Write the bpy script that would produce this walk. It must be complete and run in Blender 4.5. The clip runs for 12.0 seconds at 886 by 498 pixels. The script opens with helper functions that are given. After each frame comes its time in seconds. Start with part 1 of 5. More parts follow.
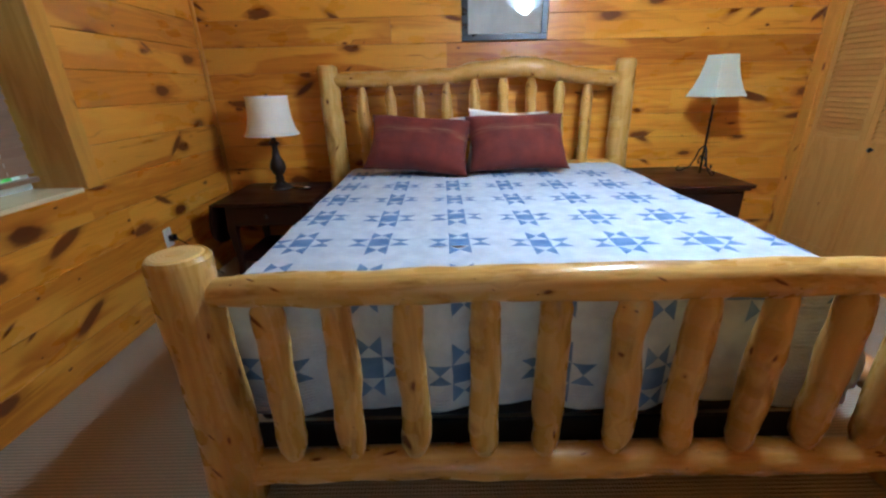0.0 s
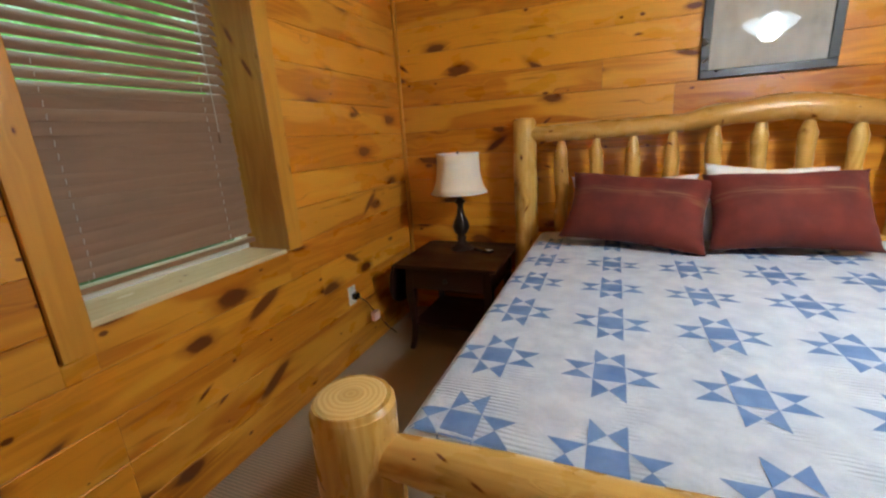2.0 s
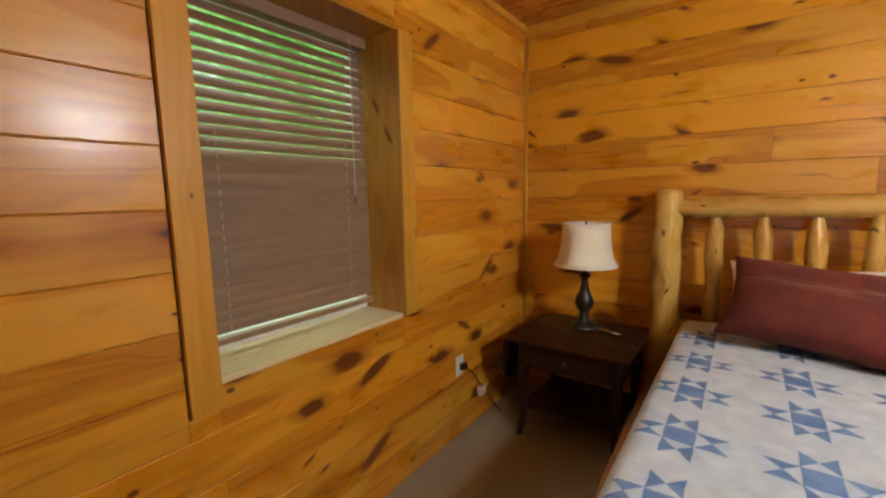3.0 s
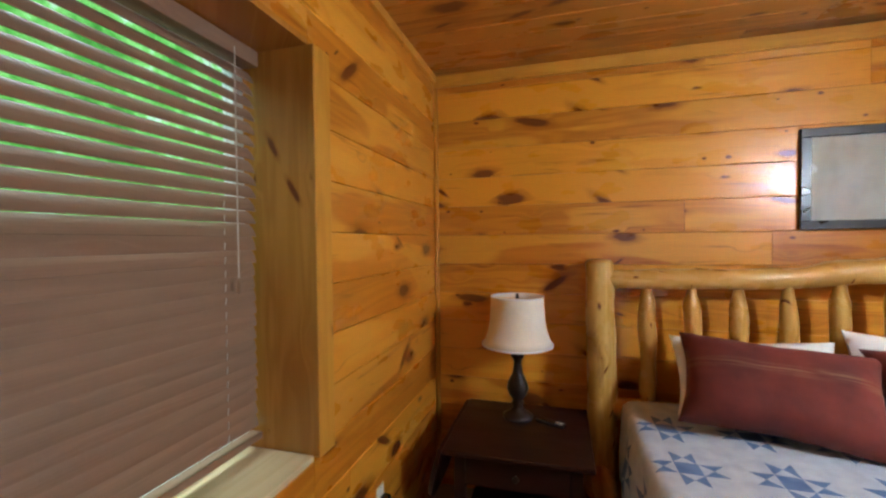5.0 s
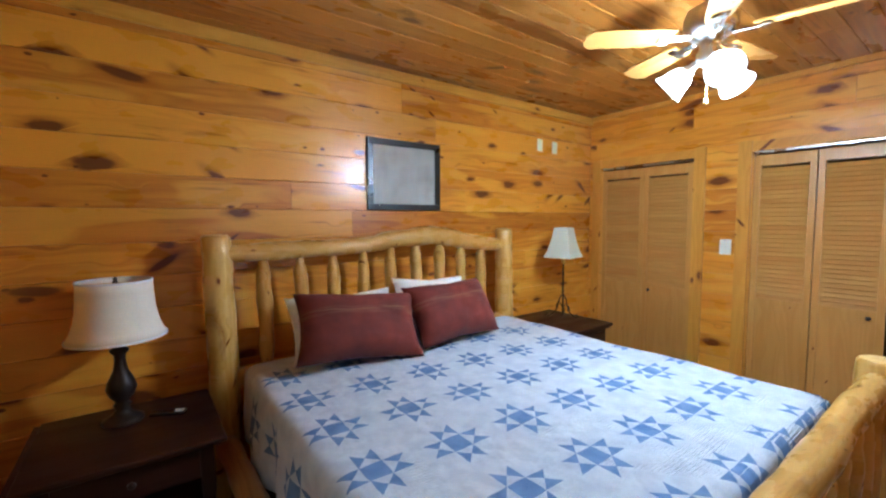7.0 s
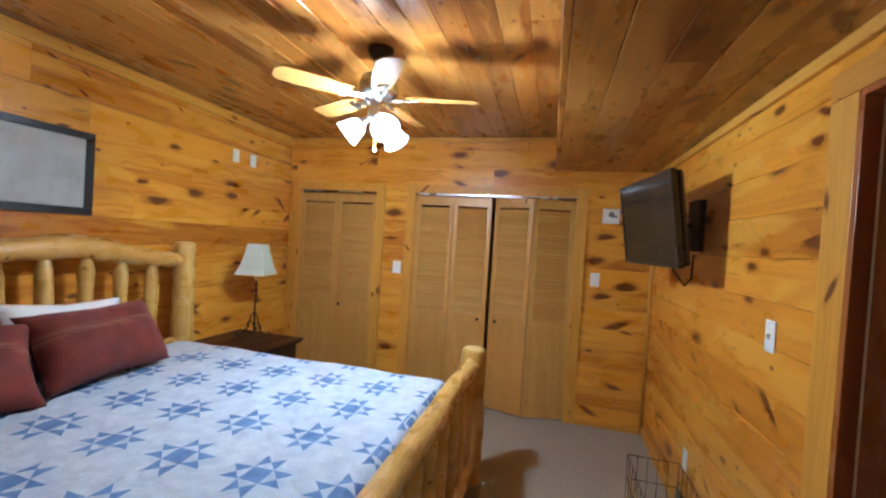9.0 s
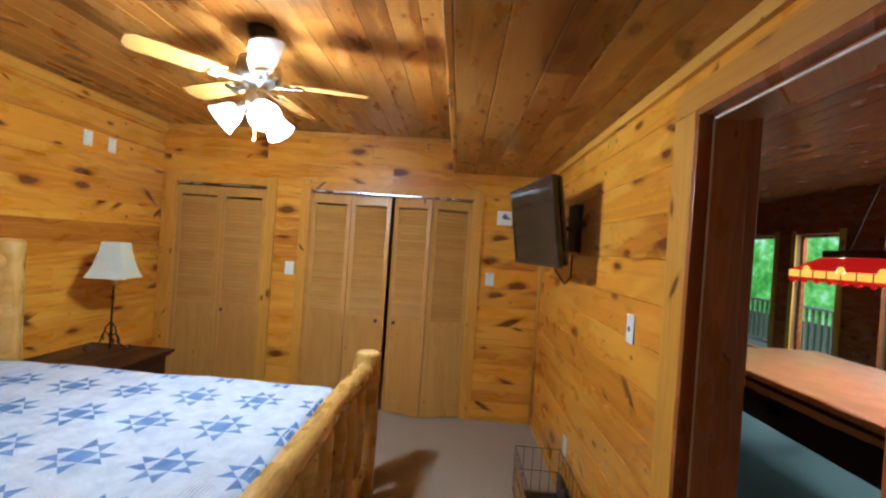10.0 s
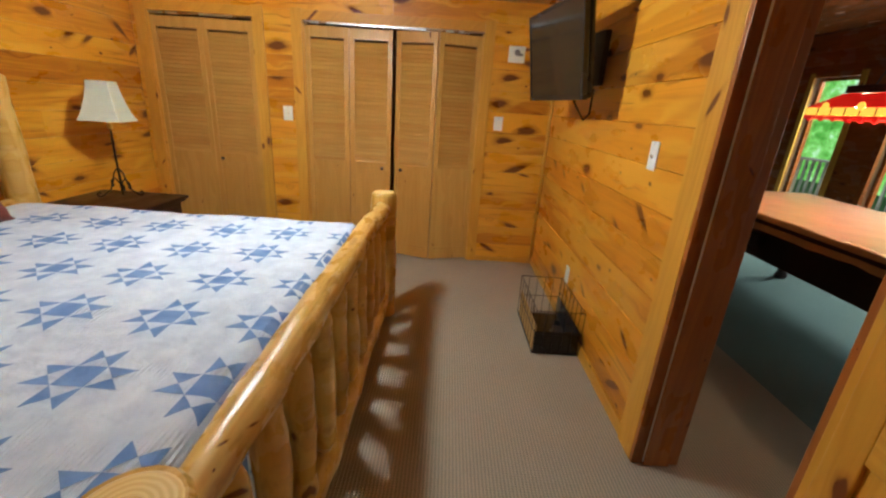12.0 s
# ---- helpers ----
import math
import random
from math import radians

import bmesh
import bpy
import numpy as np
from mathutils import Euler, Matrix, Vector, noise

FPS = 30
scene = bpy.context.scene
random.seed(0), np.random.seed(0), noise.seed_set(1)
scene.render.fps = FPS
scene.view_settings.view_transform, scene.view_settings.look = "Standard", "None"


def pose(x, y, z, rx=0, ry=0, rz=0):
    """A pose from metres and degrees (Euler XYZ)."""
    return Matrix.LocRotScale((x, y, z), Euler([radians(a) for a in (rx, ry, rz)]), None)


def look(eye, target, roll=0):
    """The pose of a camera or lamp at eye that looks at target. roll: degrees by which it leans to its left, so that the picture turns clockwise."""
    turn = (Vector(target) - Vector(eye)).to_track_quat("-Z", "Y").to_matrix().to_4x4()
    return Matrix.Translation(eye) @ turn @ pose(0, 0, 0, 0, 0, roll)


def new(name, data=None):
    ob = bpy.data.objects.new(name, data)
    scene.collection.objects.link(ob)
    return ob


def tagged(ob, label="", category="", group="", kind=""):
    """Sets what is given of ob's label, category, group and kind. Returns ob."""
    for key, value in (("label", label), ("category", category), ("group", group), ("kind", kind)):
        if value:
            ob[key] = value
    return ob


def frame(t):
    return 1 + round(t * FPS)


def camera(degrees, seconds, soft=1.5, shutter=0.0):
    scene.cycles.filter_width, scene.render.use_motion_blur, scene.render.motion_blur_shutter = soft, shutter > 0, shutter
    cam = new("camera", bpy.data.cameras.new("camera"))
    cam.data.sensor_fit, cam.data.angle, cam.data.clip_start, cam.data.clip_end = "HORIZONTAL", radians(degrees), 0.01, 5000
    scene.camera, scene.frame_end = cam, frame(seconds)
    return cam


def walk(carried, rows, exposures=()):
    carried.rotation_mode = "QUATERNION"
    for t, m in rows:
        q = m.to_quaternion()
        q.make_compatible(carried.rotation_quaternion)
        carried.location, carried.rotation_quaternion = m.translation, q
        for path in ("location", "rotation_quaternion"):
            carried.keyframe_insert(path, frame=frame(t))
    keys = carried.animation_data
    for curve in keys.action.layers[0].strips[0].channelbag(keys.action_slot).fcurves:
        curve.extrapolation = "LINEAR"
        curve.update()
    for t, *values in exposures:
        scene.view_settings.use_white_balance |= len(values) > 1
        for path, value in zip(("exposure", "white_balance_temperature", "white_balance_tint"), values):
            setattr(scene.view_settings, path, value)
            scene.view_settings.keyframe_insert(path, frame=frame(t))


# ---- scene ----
cam = camera(94.2, 12.0, soft=2.4)
PATH = [
    (0, (0.094, -0.217, 1.292), (0.085, 1.642, 0.553), -1.4),
    (0.5, (0.105, -0.044, 1.275), (-0.067, 1.805, 0.532), -0.6),
    (1, (0.119, 0.089, 1.289), (-0.19, 1.936, 0.588), -0.0),
    (1.5, (-0.023, 0.178, 1.308), (-0.539, 2.012, 0.7), -2.5),
    (2, (-0.173, 0.234, 1.359), (-0.922, 2.013, 0.834), -3.6),
    (2.5, (-0.236, 0.304, 1.405), (-1.282, 1.963, 1.014), -1.5),
    (3, (-0.355, 0.324, 1.434), (-1.528, 1.922, 1.172), -1.0),
    (3.2, (-0.445, 0.316, 1.458), (-1.623, 1.922, 1.276), -1.8),
    (4.8, (-0.877, 0.584, 1.546), (-1.636, 2.435, 1.538), -1.0),
    (5, (-0.903, 0.633, 1.546), (-1.451, 2.556, 1.507), -0.6),
    (5.5, (-0.992, 0.713, 1.531), (-0.965, 2.71, 1.43), -0.7),
    (6, (-1.005, 0.686, 1.505), (-0.506, 2.617, 1.355), 0.5),
    (6.5, (-0.997, 0.568, 1.496), (-0.24, 2.411, 1.326), 1.3),
    (7, (-1.028, 0.5, 1.509), (0.156, 2.106, 1.37), -0.3),
    (7.5, (-1.052, 0.461, 1.513), (0.422, 1.809, 1.428), 0.8),
    (7.7, (-1.048, 0.445, 1.508), (0.499, 1.709, 1.428), 1.2),
    (9.3, (-1.029, 0.316, 1.568), (0.937, 0.687, 1.551), 3.9),
    (9.5, (-1.012, 0.298, 1.564), (0.965, 0.595, 1.56), 4.0),
    (10, (-0.965, 0.26, 1.566), (1.033, 0.339, 1.56), 4.0),
    (10.5, (-0.983, 0.308, 1.563), (1.013, 0.186, 1.509), 3.5),
    (11, (-0.997, 0.336, 1.535), (0.987, 0.17, 1.346), 3.5),
    (11.5, (-1.005, 0.367, 1.472), (0.949, 0.265, 1.06), 3.9),
    (12, (-1.009, 0.404, 1.419), (0.881, 0.392, 0.767), 3.8),
]
WHITE = [(0, -0.05, 4500, -4), (1.5, 0.0, 5000, -3), (3, 0.06, 6200, -1), (5, 0.12, 5300, 1), (5.7, 0.25, 5300, 0), (7, -0.03, 4600, -3), (9.5, -0.19, 4750, -1), (12, -0.03, 5700, -3)]
walk(cam, [(t, look(eye, target, roll)) for t, eye, target, roll in PATH], WHITE)

# ---- world, light, exposure ----
scene.view_settings.exposure = 0.0
world = bpy.data.worlds.new("world")
scene.world = world
world.use_nodes = True
wn = world.node_tree.nodes
sky = wn.new("ShaderNodeTexSky")
sky.sky_type, sky.sun_disc = "NISHITA", False
sky.sun_elevation, sky.sun_rotation = radians(50), radians(200)
world.node_tree.links.new(sky.outputs[0], wn["Background"].inputs[0])
wn["Background"].inputs[1].default_value = 0.12
sun = new("sun", bpy.data.lights.new("sun", "SUN"))
sun.data.energy, sun.data.angle, sun.data.color = 0.8, radians(15), (1, 0.95, 0.88)
sun.matrix_world = look((0, 0, 10), (1.5, 3.5, 0))


def window_light(x, y, z, w, h, target, watts, color):
    """Sky light that comes in through one window opening."""
    data = bpy.data.lights.new("window_light", "AREA")
    data.shape, data.size, data.size_y, data.energy, data.color = "RECTANGLE", w, h, watts, color
    ob = new("window_light", data)
    ob.matrix_world = look((x, y, z), target)
    return ob


window_light(-2.75, 1.33, 3.0, 1.6, 0.7, (-1.7, 1.33, 1.2), 45, (0.9, 1.0, 0.9))
window_light(4.3, -5.9, 3.0, 5.0, 1.0, (3.4, -3.0, 0.4), 600, (0.92, 1.0, 0.95))
window_light(0.6, -5.0, 1.3, 3.9, 1.7, (0.6, 0, 1.2), 60, (0.90, 0.97, 1.0))

SHADE_GLOW, BULB_GLOW = 9.0, 40.0
FAN_AT = (1.02, 1.30, 2.57)
SHADE_TURNS = (100, 220, 340)


def shade_pose(a):
    """How one glass shade of the fan sits, seen from the fan's base; its mouth opens along local z."""
    return pose(0, 0, -0.365, 0, 0, a) @ pose(0.045, 0, 0, 0, 0, 0) @ pose(0, 0, 0, 0, 128, 0)


# the light of the fan's three bulbs, from the middle of their cluster
data = bpy.data.lights.new("fan_bulb_light", "POINT")
data.energy, data.color, data.shadow_soft_size = 120.0, (1.0, 0.975, 0.94), 0.085
new("fan_bulb_light", data).location = Vector(FAN_AT) + Vector((0, 0, -0.50))

# ---- materials ----


class Nodes:
    """Short calls for building a node material."""

    def __init__(self, name):
        self.mat = bpy.data.materials.new(name)
        self.mat.use_nodes = True
        self.tree = self.mat.node_tree
        self.bsdf = self.tree.nodes["Principled BSDF"]

    def n(self, kind, **inputs):
        node = self.tree.nodes.new("ShaderNode" + kind)
        for key, value in inputs.items():
            self.put(node, key, value)
        return node

    def put(self, node, key, value):
        sock = node.inputs[int(key[1:])] if key[0] == "_" else node.inputs[key]
        if isinstance(value, bpy.types.NodeSocket):
            self.tree.links.new(value, sock)
        else:
            sock.default_value = value

    def math(self, op, a, b=0.0, c=0.0, clamp=False):
        node = self.n("Math", _0=a, _1=b, _2=c)
        node.operation, node.use_clamp = op, clamp
        return node.outputs[0]

    def vmath(self, op, a, b):
        node = self.n("VectorMath", _0=a, _1=b)
        node.operation = op
        return node.outputs[0]

    def coord(self, kind="Object"):
        return self.n("TexCoord").outputs[kind]

    def noise(self, vector, scale, detail=3.0, rough=0.5, distort=0.0):
        node = self.n("TexNoise", Vector=vector, Scale=scale, Detail=detail, Roughness=rough, Distortion=distort)
        return node.outputs[0]

    def ramp(self, fac, stops):
        node = self.n("ValToRGB", Fac=fac)
        els = node.color_ramp.elements
        while len(els) < len(stops):
            els.new(0.5)
        for el, (p, c) in zip(els, stops):
            el.position, el.color = p, (*c, 1) if len(c) == 3 else c
        return node.outputs[0]

    def grey(self, fac, a, b, lo=0.0, hi=1.0):
        node = self.n("MapRange", Value=fac, _1=a, _2=b, _3=lo, _4=hi)
        node.interpolation_type = "SMOOTHSTEP"
        return node.outputs[0]

    def mix(self, fac, a, b, blend="MIX"):
        node = self.n("Mix")
        node.data_type, node.blend_type = "RGBA", blend
        for key, value in ((0, fac), (6, a), (7, b)):
            if isinstance(value, bpy.types.NodeSocket):
                self.tree.links.new(value, node.inputs[key])
            else:
                node.inputs[key].default_value = (*value, 1) if key > 0 and len(value) == 3 else value
        return node.outputs[2]

    def bump(self, height, distance, strength=1.0):
        self.put(self.bsdf, "Normal", self.n("Bump", Height=height, Distance=distance, Strength=strength).outputs[0])

    def set(self, **kw):
        for key, value in kw.items():
            self.put(self.bsdf, key.replace("_", " "), value)
        return self.mat


def pine(name, light, dark, rand="object", along=0, knots=1.0, spread=0.5, gloss=0.3, size=1.0, coat=0.14, stain=0.0, sap=0.0):
    """Varnished knotty pine: grain along one local axis, dark knots with rings, boards of different tone."""
    m = Nodes(name)
    sep = m.n("SeparateXYZ", Vector=m.coord())
    axes = [sep.outputs[0], sep.outputs[1], sep.outputs[2]]
    run = axes.pop(along)
    across = m.math("ADD", axes[0], axes[1])
    r = m.n("ObjectInfo").outputs["Random"] if rand == "object" else m.n("NewGeometry").outputs["Random Per Island"]
    shift = m.math("MULTIPLY", r, 37.0)
    u = m.math("ADD", run, shift)
    v = m.math("ADD", across, m.math("MULTIPLY", r, 13.7))
    cells = m.n("CombineXYZ", X=m.math("MULTIPLY", u, 2.5 * size), Y=m.math("MULTIPLY", v, 5.6 * size), Z=0.0).outputs[0]
    vor = m.n("TexVoronoi", Vector=cells, Scale=1.0, Randomness=1.0)
    vor.voronoi_dimensions = "2D"
    pick = m.n("SeparateColor", Color=vor.outputs["Color"])
    wob = m.noise(cells, 5.0, 2.0)
    dist = m.math("ADD", vor.outputs["Distance"], m.math("MULTIPLY", m.math("SUBTRACT", wob, 0.5), 0.16))
    radius = m.math("MULTIPLY", m.math("MAXIMUM", m.math("SUBTRACT", pick.outputs[0], 0.72), 0.0), 0.72 * knots)
    rel = m.math("DIVIDE", dist, m.math("ADD", radius, 0.001))
    real = m.math("GREATER_THAN", radius, 0.006)
    knot = m.math("MULTIPLY", m.grey(rel, 1.25, 0.7), real)
    halo = m.math("MULTIPLY", m.grey(rel, 2.2, 1.0, 0.0, 0.5), real)
    lean = m.math("MULTIPLY", m.math("SUBTRACT", m.math("FRACT", m.math("MULTIPLY", r, 5.3)), 0.5), 1.7)
    for su, sv, tilt, floor, gain, ring_ in ((1.9, 8.0, 1.0, 0.80, 1.25, 0.4), (5.0, 8.0, 0.0, 0.80, 0.40, 0.12)):
        lean_ = m.math("MULTIPLY", lean, tilt)
        along_ = m.math("ADD", u, m.math("MULTIPLY", v, lean_))
        over = m.math("SUBTRACT", v, m.math("MULTIPLY", u, lean_))
        other = m.n("CombineXYZ", X=m.math("MULTIPLY", along_, su * size), Y=m.math("MULTIPLY", over, sv * size), Z=0.0).outputs[0]
        vo = m.n("TexVoronoi", Vector=other, Scale=1.0, Randomness=1.0)
        vo.voronoi_dimensions = "2D"
        pk = m.n("SeparateColor", Color=vo.outputs["Color"])
        d = m.math("ADD", vo.outputs["Distance"], m.math("MULTIPLY", m.math("SUBTRACT", m.noise(other, 4.0, 2.0), 0.5), 0.12))
        rad = m.math("MULTIPLY", m.math("MAXIMUM", m.math("SUBTRACT", pk.outputs[1], floor), 0.0), gain * knots)
        q = m.math("DIVIDE", d, m.math("ADD", rad, 0.001))
        real = m.math("GREATER_THAN", rad, 0.006)
        knot = m.math("MAXIMUM", knot, m.math("MULTIPLY", m.grey(q, 1.2, 0.7), real))
        halo = m.math("MAXIMUM", halo, m.math("MULTIPLY", m.grey(q, 2.0, 1.0, 0.0, ring_), real))
    # grain that flows round the knots
    bend = m.math("MULTIPLY", m.grey(dist, 0.26, 0.0), 0.035)
    gv = m.n("CombineXYZ", X=m.math("MULTIPLY", u, 0.55), Y=m.math("MULTIPLY", m.math("ADD", v, bend), 7.0), Z=r).outputs[0]
    broad = m.noise(gv, 1.3, 2.0, 0.5, 0.4)
    rings = m.math("SINE", m.math("MULTIPLY", broad, 46.0))
    fine = m.noise(m.n("CombineXYZ", X=m.math("MULTIPLY", u, 3.0), Y=m.math("MULTIPLY", v, 220.0), Z=shift).outputs[0], 1.0, 2.0)
    tone = m.math("ADD", m.math("MULTIPLY", rings, 0.13), m.math("ADD", m.math("MULTIPLY", fine, 0.30), m.math("MULTIPLY", m.math("SUBTRACT", broad, 0.16), 0.75)))
    tone = m.math("ADD", tone, m.math("MULTIPLY", m.math("SUBTRACT", r, 0.5), spread))
    mid = [a * 0.5 + b * 0.5 for a, b in zip(light, dark)]
    col = m.ramp(tone, [(0.12, light), (0.5, mid), (0.95, dark)])
    hue = m.math("FRACT", m.math("MULTIPLY", r, 7.31))
    col = m.mix(m.math("MULTIPLY", hue, 0.35), col, (mid[0] * 1.02, mid[1] * 0.78, mid[2] * 0.7))
    if sap:
        # pale sapwood in long tongues with a clear edge, and dark resin streaks
        tongue = m.noise(m.n("CombineXYZ", X=m.math("MULTIPLY", u, 1.1), Y=m.math("MULTIPLY", m.math("ADD", v, bend), 6.5), Z=m.math("MULTIPLY", r, 9.0)).outputs[0], 1.0, 1.5, 0.4, 0.7)
        edge_ = m.math("ADD", tongue, m.math("MULTIPLY", m.math("SUBTRACT", m.math("FRACT", m.math("MULTIPLY", r, 3.17)), 0.5), 0.16))
        col = m.mix(m.grey(edge_, 0.50, 0.60, 0.0, sap), col, (light[0] * 1.06, light[1] * 1.22, light[2] * 2.0))
        streak = m.noise(m.n("CombineXYZ", X=m.math("MULTIPLY", u, 1.7), Y=m.math("MULTIPLY", m.math("ADD", v, bend), 26.0), Z=m.math("MULTIPLY", r, 5.0)).outputs[0], 1.0, 3.0, 0.55, 0.5)
        col = m.mix(m.grey(streak, 0.60, 0.74, 0.0, 0.62), col, (dark[0] * 0.6, dark[1] * 0.5, dark[2] * 0.5))
    if stain:
        spot = m.noise(m.n("CombineXYZ", X=m.math("MULTIPLY", u, 3.5), Y=m.math("MULTIPLY", v, 14.0), Z=r).outputs[0], 1.0, 4.0, 0.6)
        col = m.mix(m.grey(spot, 0.54, 0.70, 0.0, stain), col, (dark[0] * 0.55, dark[1] * 0.42, dark[2] * 0.4))
    col = m.mix(halo, col, (dark[0] * 0.62, dark[1] * 0.45, dark[2] * 0.4))
    col = m.mix(m.math("MULTIPLY", knot, 0.93), col, (0.115, 0.026, 0.006))
    m.bump(m.math("ADD", m.math("MULTIPLY", rings, 0.35), fine), 0.0006, 0.5)
    rough = m.grey(m.noise(cells, 1.4, 3.0), 0.2, 0.8, gloss - 0.08, gloss + 0.12)
    m.set(Base_Color=col, Roughness=rough)
    m.put(m.bsdf, "Specular IOR Level", 0.35)
    m.put(m.bsdf, "Coat Weight", coat)
    m.put(m.bsdf, "Coat Roughness", 0.27)
    return m.mat


def plain(name, color, rough=0.5, metal=0.0, vary=0.12, scale=30.0, relief=0.0003):
    """A surface of one colour with faint mottling and relief."""
    m = Nodes(name)
    n1 = m.noise(m.coord(), scale, 4.0)
    n2 = m.noise(m.coord(), scale * 0.12, 2.0)
    f = m.math("ADD", m.math("MULTIPLY", n1, 0.5), m.math("MULTIPLY", n2, 0.5))
    lo, hi = [c * (1 - vary) for c in color], [min(1, c * (1 + vary)) for c in color]
    m.bump(n1, relief)
    return m.set(Base_Color=m.mix(m.grey(f, 0.25, 0.75), lo, hi), Roughness=m.grey(n2, 0.2, 0.8, rough - 0.05, rough + 0.05), Metallic=metal)


def carpet(name, color, pitch=0.015):
    """Low ribbed loop carpet."""
    m = Nodes(name)
    co = m.coord()
    sep = m.n("SeparateXYZ", Vector=co)
    wob = m.math("MULTIPLY", m.noise(co, 60.0, 1.0), 0.004)
    ribs = m.math("SINE", m.math("MULTIPLY", m.math("ADD", sep.outputs[1], wob), 6.2832 / pitch))
    loops = m.math("SINE", m.math("MULTIPLY", m.math("ADD", sep.outputs[0], wob), 6.2832 / (pitch * 0.8)))
    tuft = m.noise(co, 420.0, 2.0)
    h = m.math("ADD", m.math("MULTIPLY", ribs, 0.5), m.math("ADD", m.math("MULTIPLY", loops, 0.25), tuft))
    blot = m.noise(co, 2.2, 4.0)
    f = m.math("ADD", m.grey(h, -0.2, 1.3, 0.0, 0.7), m.math("MULTIPLY", blot, 0.3))
    m.bump(h, 0.003, 0.7)
    return m.set(Base_Color=m.mix(f, [c * 0.60 for c in color], [c * 1.22 for c in color]), Roughness=0.95)


def quilt_cloth():
    """White quilted cotton with stitched rows, laid out in the sheet's own metres (uv)."""
    m = Nodes("quilt_cloth")
    uv = m.n("UVMap").outputs[0]
    sep = m.n("SeparateXYZ", Vector=uv)
    wob = m.math("MULTIPLY", m.math("SUBTRACT", m.noise(uv, 9.0, 2.0), 0.5), 0.008)

    weave = m.noise(uv, 900.0, 1.0)
    fade = m.noise(uv, 14.0, 3.0)
    rows = m.math("SINE", m.math("MULTIPLY", m.math("ADD", sep.outputs[1], m.math("MULTIPLY", wob, 0.4)), 6.2832 / 0.013))
    patch = m.grey(m.noise(uv, 5.0, 2.0), 0.5, 0.66)
    white = m.mix(m.grey(fade, 0.3, 0.7), (0.52, 0.57, 0.66), (0.65, 0.70, 0.77))
    puff = m.noise(uv, 26.0, 3.0)
    h = m.math("ADD", m.math("MULTIPLY", m.math("MULTIPLY", rows, patch), 0.35), m.math("ADD", m.math("MULTIPLY", puff, 1.2), m.math("MULTIPLY", weave, 0.25)))
    m.bump(h, 0.009, 0.9)
    m.put(m.bsdf, "Sheen Weight", 0.15)
    return m.set(Base_Color=white, Roughness=0.92)


def patch_cloth():
    """Faded blue cotton of the quilt's stars."""
    m = Nodes("blue_patch_cloth")
    co = m.coord()
    fade, weave = m.noise(co, 14.0, 3.0), m.noise(co, 700.0, 1.0)
    col = m.mix(m.grey(m.math("ADD", fade, m.math("MULTIPLY", weave, 0.3)), 0.4, 0.9), (0.10, 0.18, 0.40), (0.19, 0.29, 0.53))
    m.bump(m.math("ADD", weave, m.noise(co, 40.0, 2.0)), 0.003, 0.6)
    return m.set(Base_Color=col, Roughness=0.92)


def sham_cloth():
    """Maroon pillow cloth with faint ochre stripes."""
    m = Nodes("sham_cloth")
    sep = m.n("SeparateXYZ", Vector=m.coord())
    wob = m.math("MULTIPLY", m.noise(m.coord(), 6.0, 3.0), 0.05)
    band = m.math("ADD", sep.outputs[1], wob)
    stripe = m.grey(m.math("ABSOLUTE", m.math("SUBTRACT", band, 0.075)), 0.03, 0.0)
    streak = m.noise(m.n("CombineXYZ", X=m.math("MULTIPLY", sep.outputs[0], 4.0), Y=m.math("MULTIPLY", sep.outputs[1], 90.0), Z=sep.outputs[2]).outputs[0], 1.0, 3.0)
    base = m.mix(m.grey(m.noise(m.coord(), 7.0, 3.0), 0.3, 0.7), (0.085, 0.008, 0.004), (0.15, 0.017, 0.007))
    col = m.mix(m.math("MULTIPLY", m.math("MULTIPLY", stripe, m.grey(streak, 0.4, 0.65)), 0.7), base, (0.24, 0.12, 0.05))
    m.bump(m.math("ADD", streak, m.noise(m.coord(), 500.0, 1.0)), 0.0015, 0.6)
    m.put(m.bsdf, "Sheen Weight", 0.05)
    return m.set(Base_Color=col, Roughness=0.85)


def glass(name, tint=(1, 1, 1), rough=0.0):
    m = Nodes(name)
    m.put(m.bsdf, "Transmission Weight", 1.0)
    return m.set(Base_Color=(*tint, 1), Roughness=rough, IOR=1.45)


def glow(name, color, strength, base=(0.9, 0.9, 0.88)):
    m = Nodes(name)
    m.put(m.bsdf, "Emission Color", (*color, 1))
    m.put(m.bsdf, "Emission Strength", strength)
    return m.set(Base_Color=(*base, 1), Roughness=0.4)


def glowing_foliage_backdrop():
    """Woods far behind the windows; the daylight on them is painted in as emission."""
    m = Nodes("glowing_woods_backdrop")
    co = m.coord()
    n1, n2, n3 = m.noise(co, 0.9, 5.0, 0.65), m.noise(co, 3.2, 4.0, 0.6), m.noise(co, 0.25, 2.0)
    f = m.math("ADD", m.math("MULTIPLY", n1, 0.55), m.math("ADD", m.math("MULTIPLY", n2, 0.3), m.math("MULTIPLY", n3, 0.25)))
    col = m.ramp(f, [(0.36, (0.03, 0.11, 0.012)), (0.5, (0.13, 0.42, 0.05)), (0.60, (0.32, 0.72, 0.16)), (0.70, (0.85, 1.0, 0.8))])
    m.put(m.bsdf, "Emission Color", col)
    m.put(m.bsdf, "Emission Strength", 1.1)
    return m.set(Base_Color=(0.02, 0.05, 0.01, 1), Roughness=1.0)


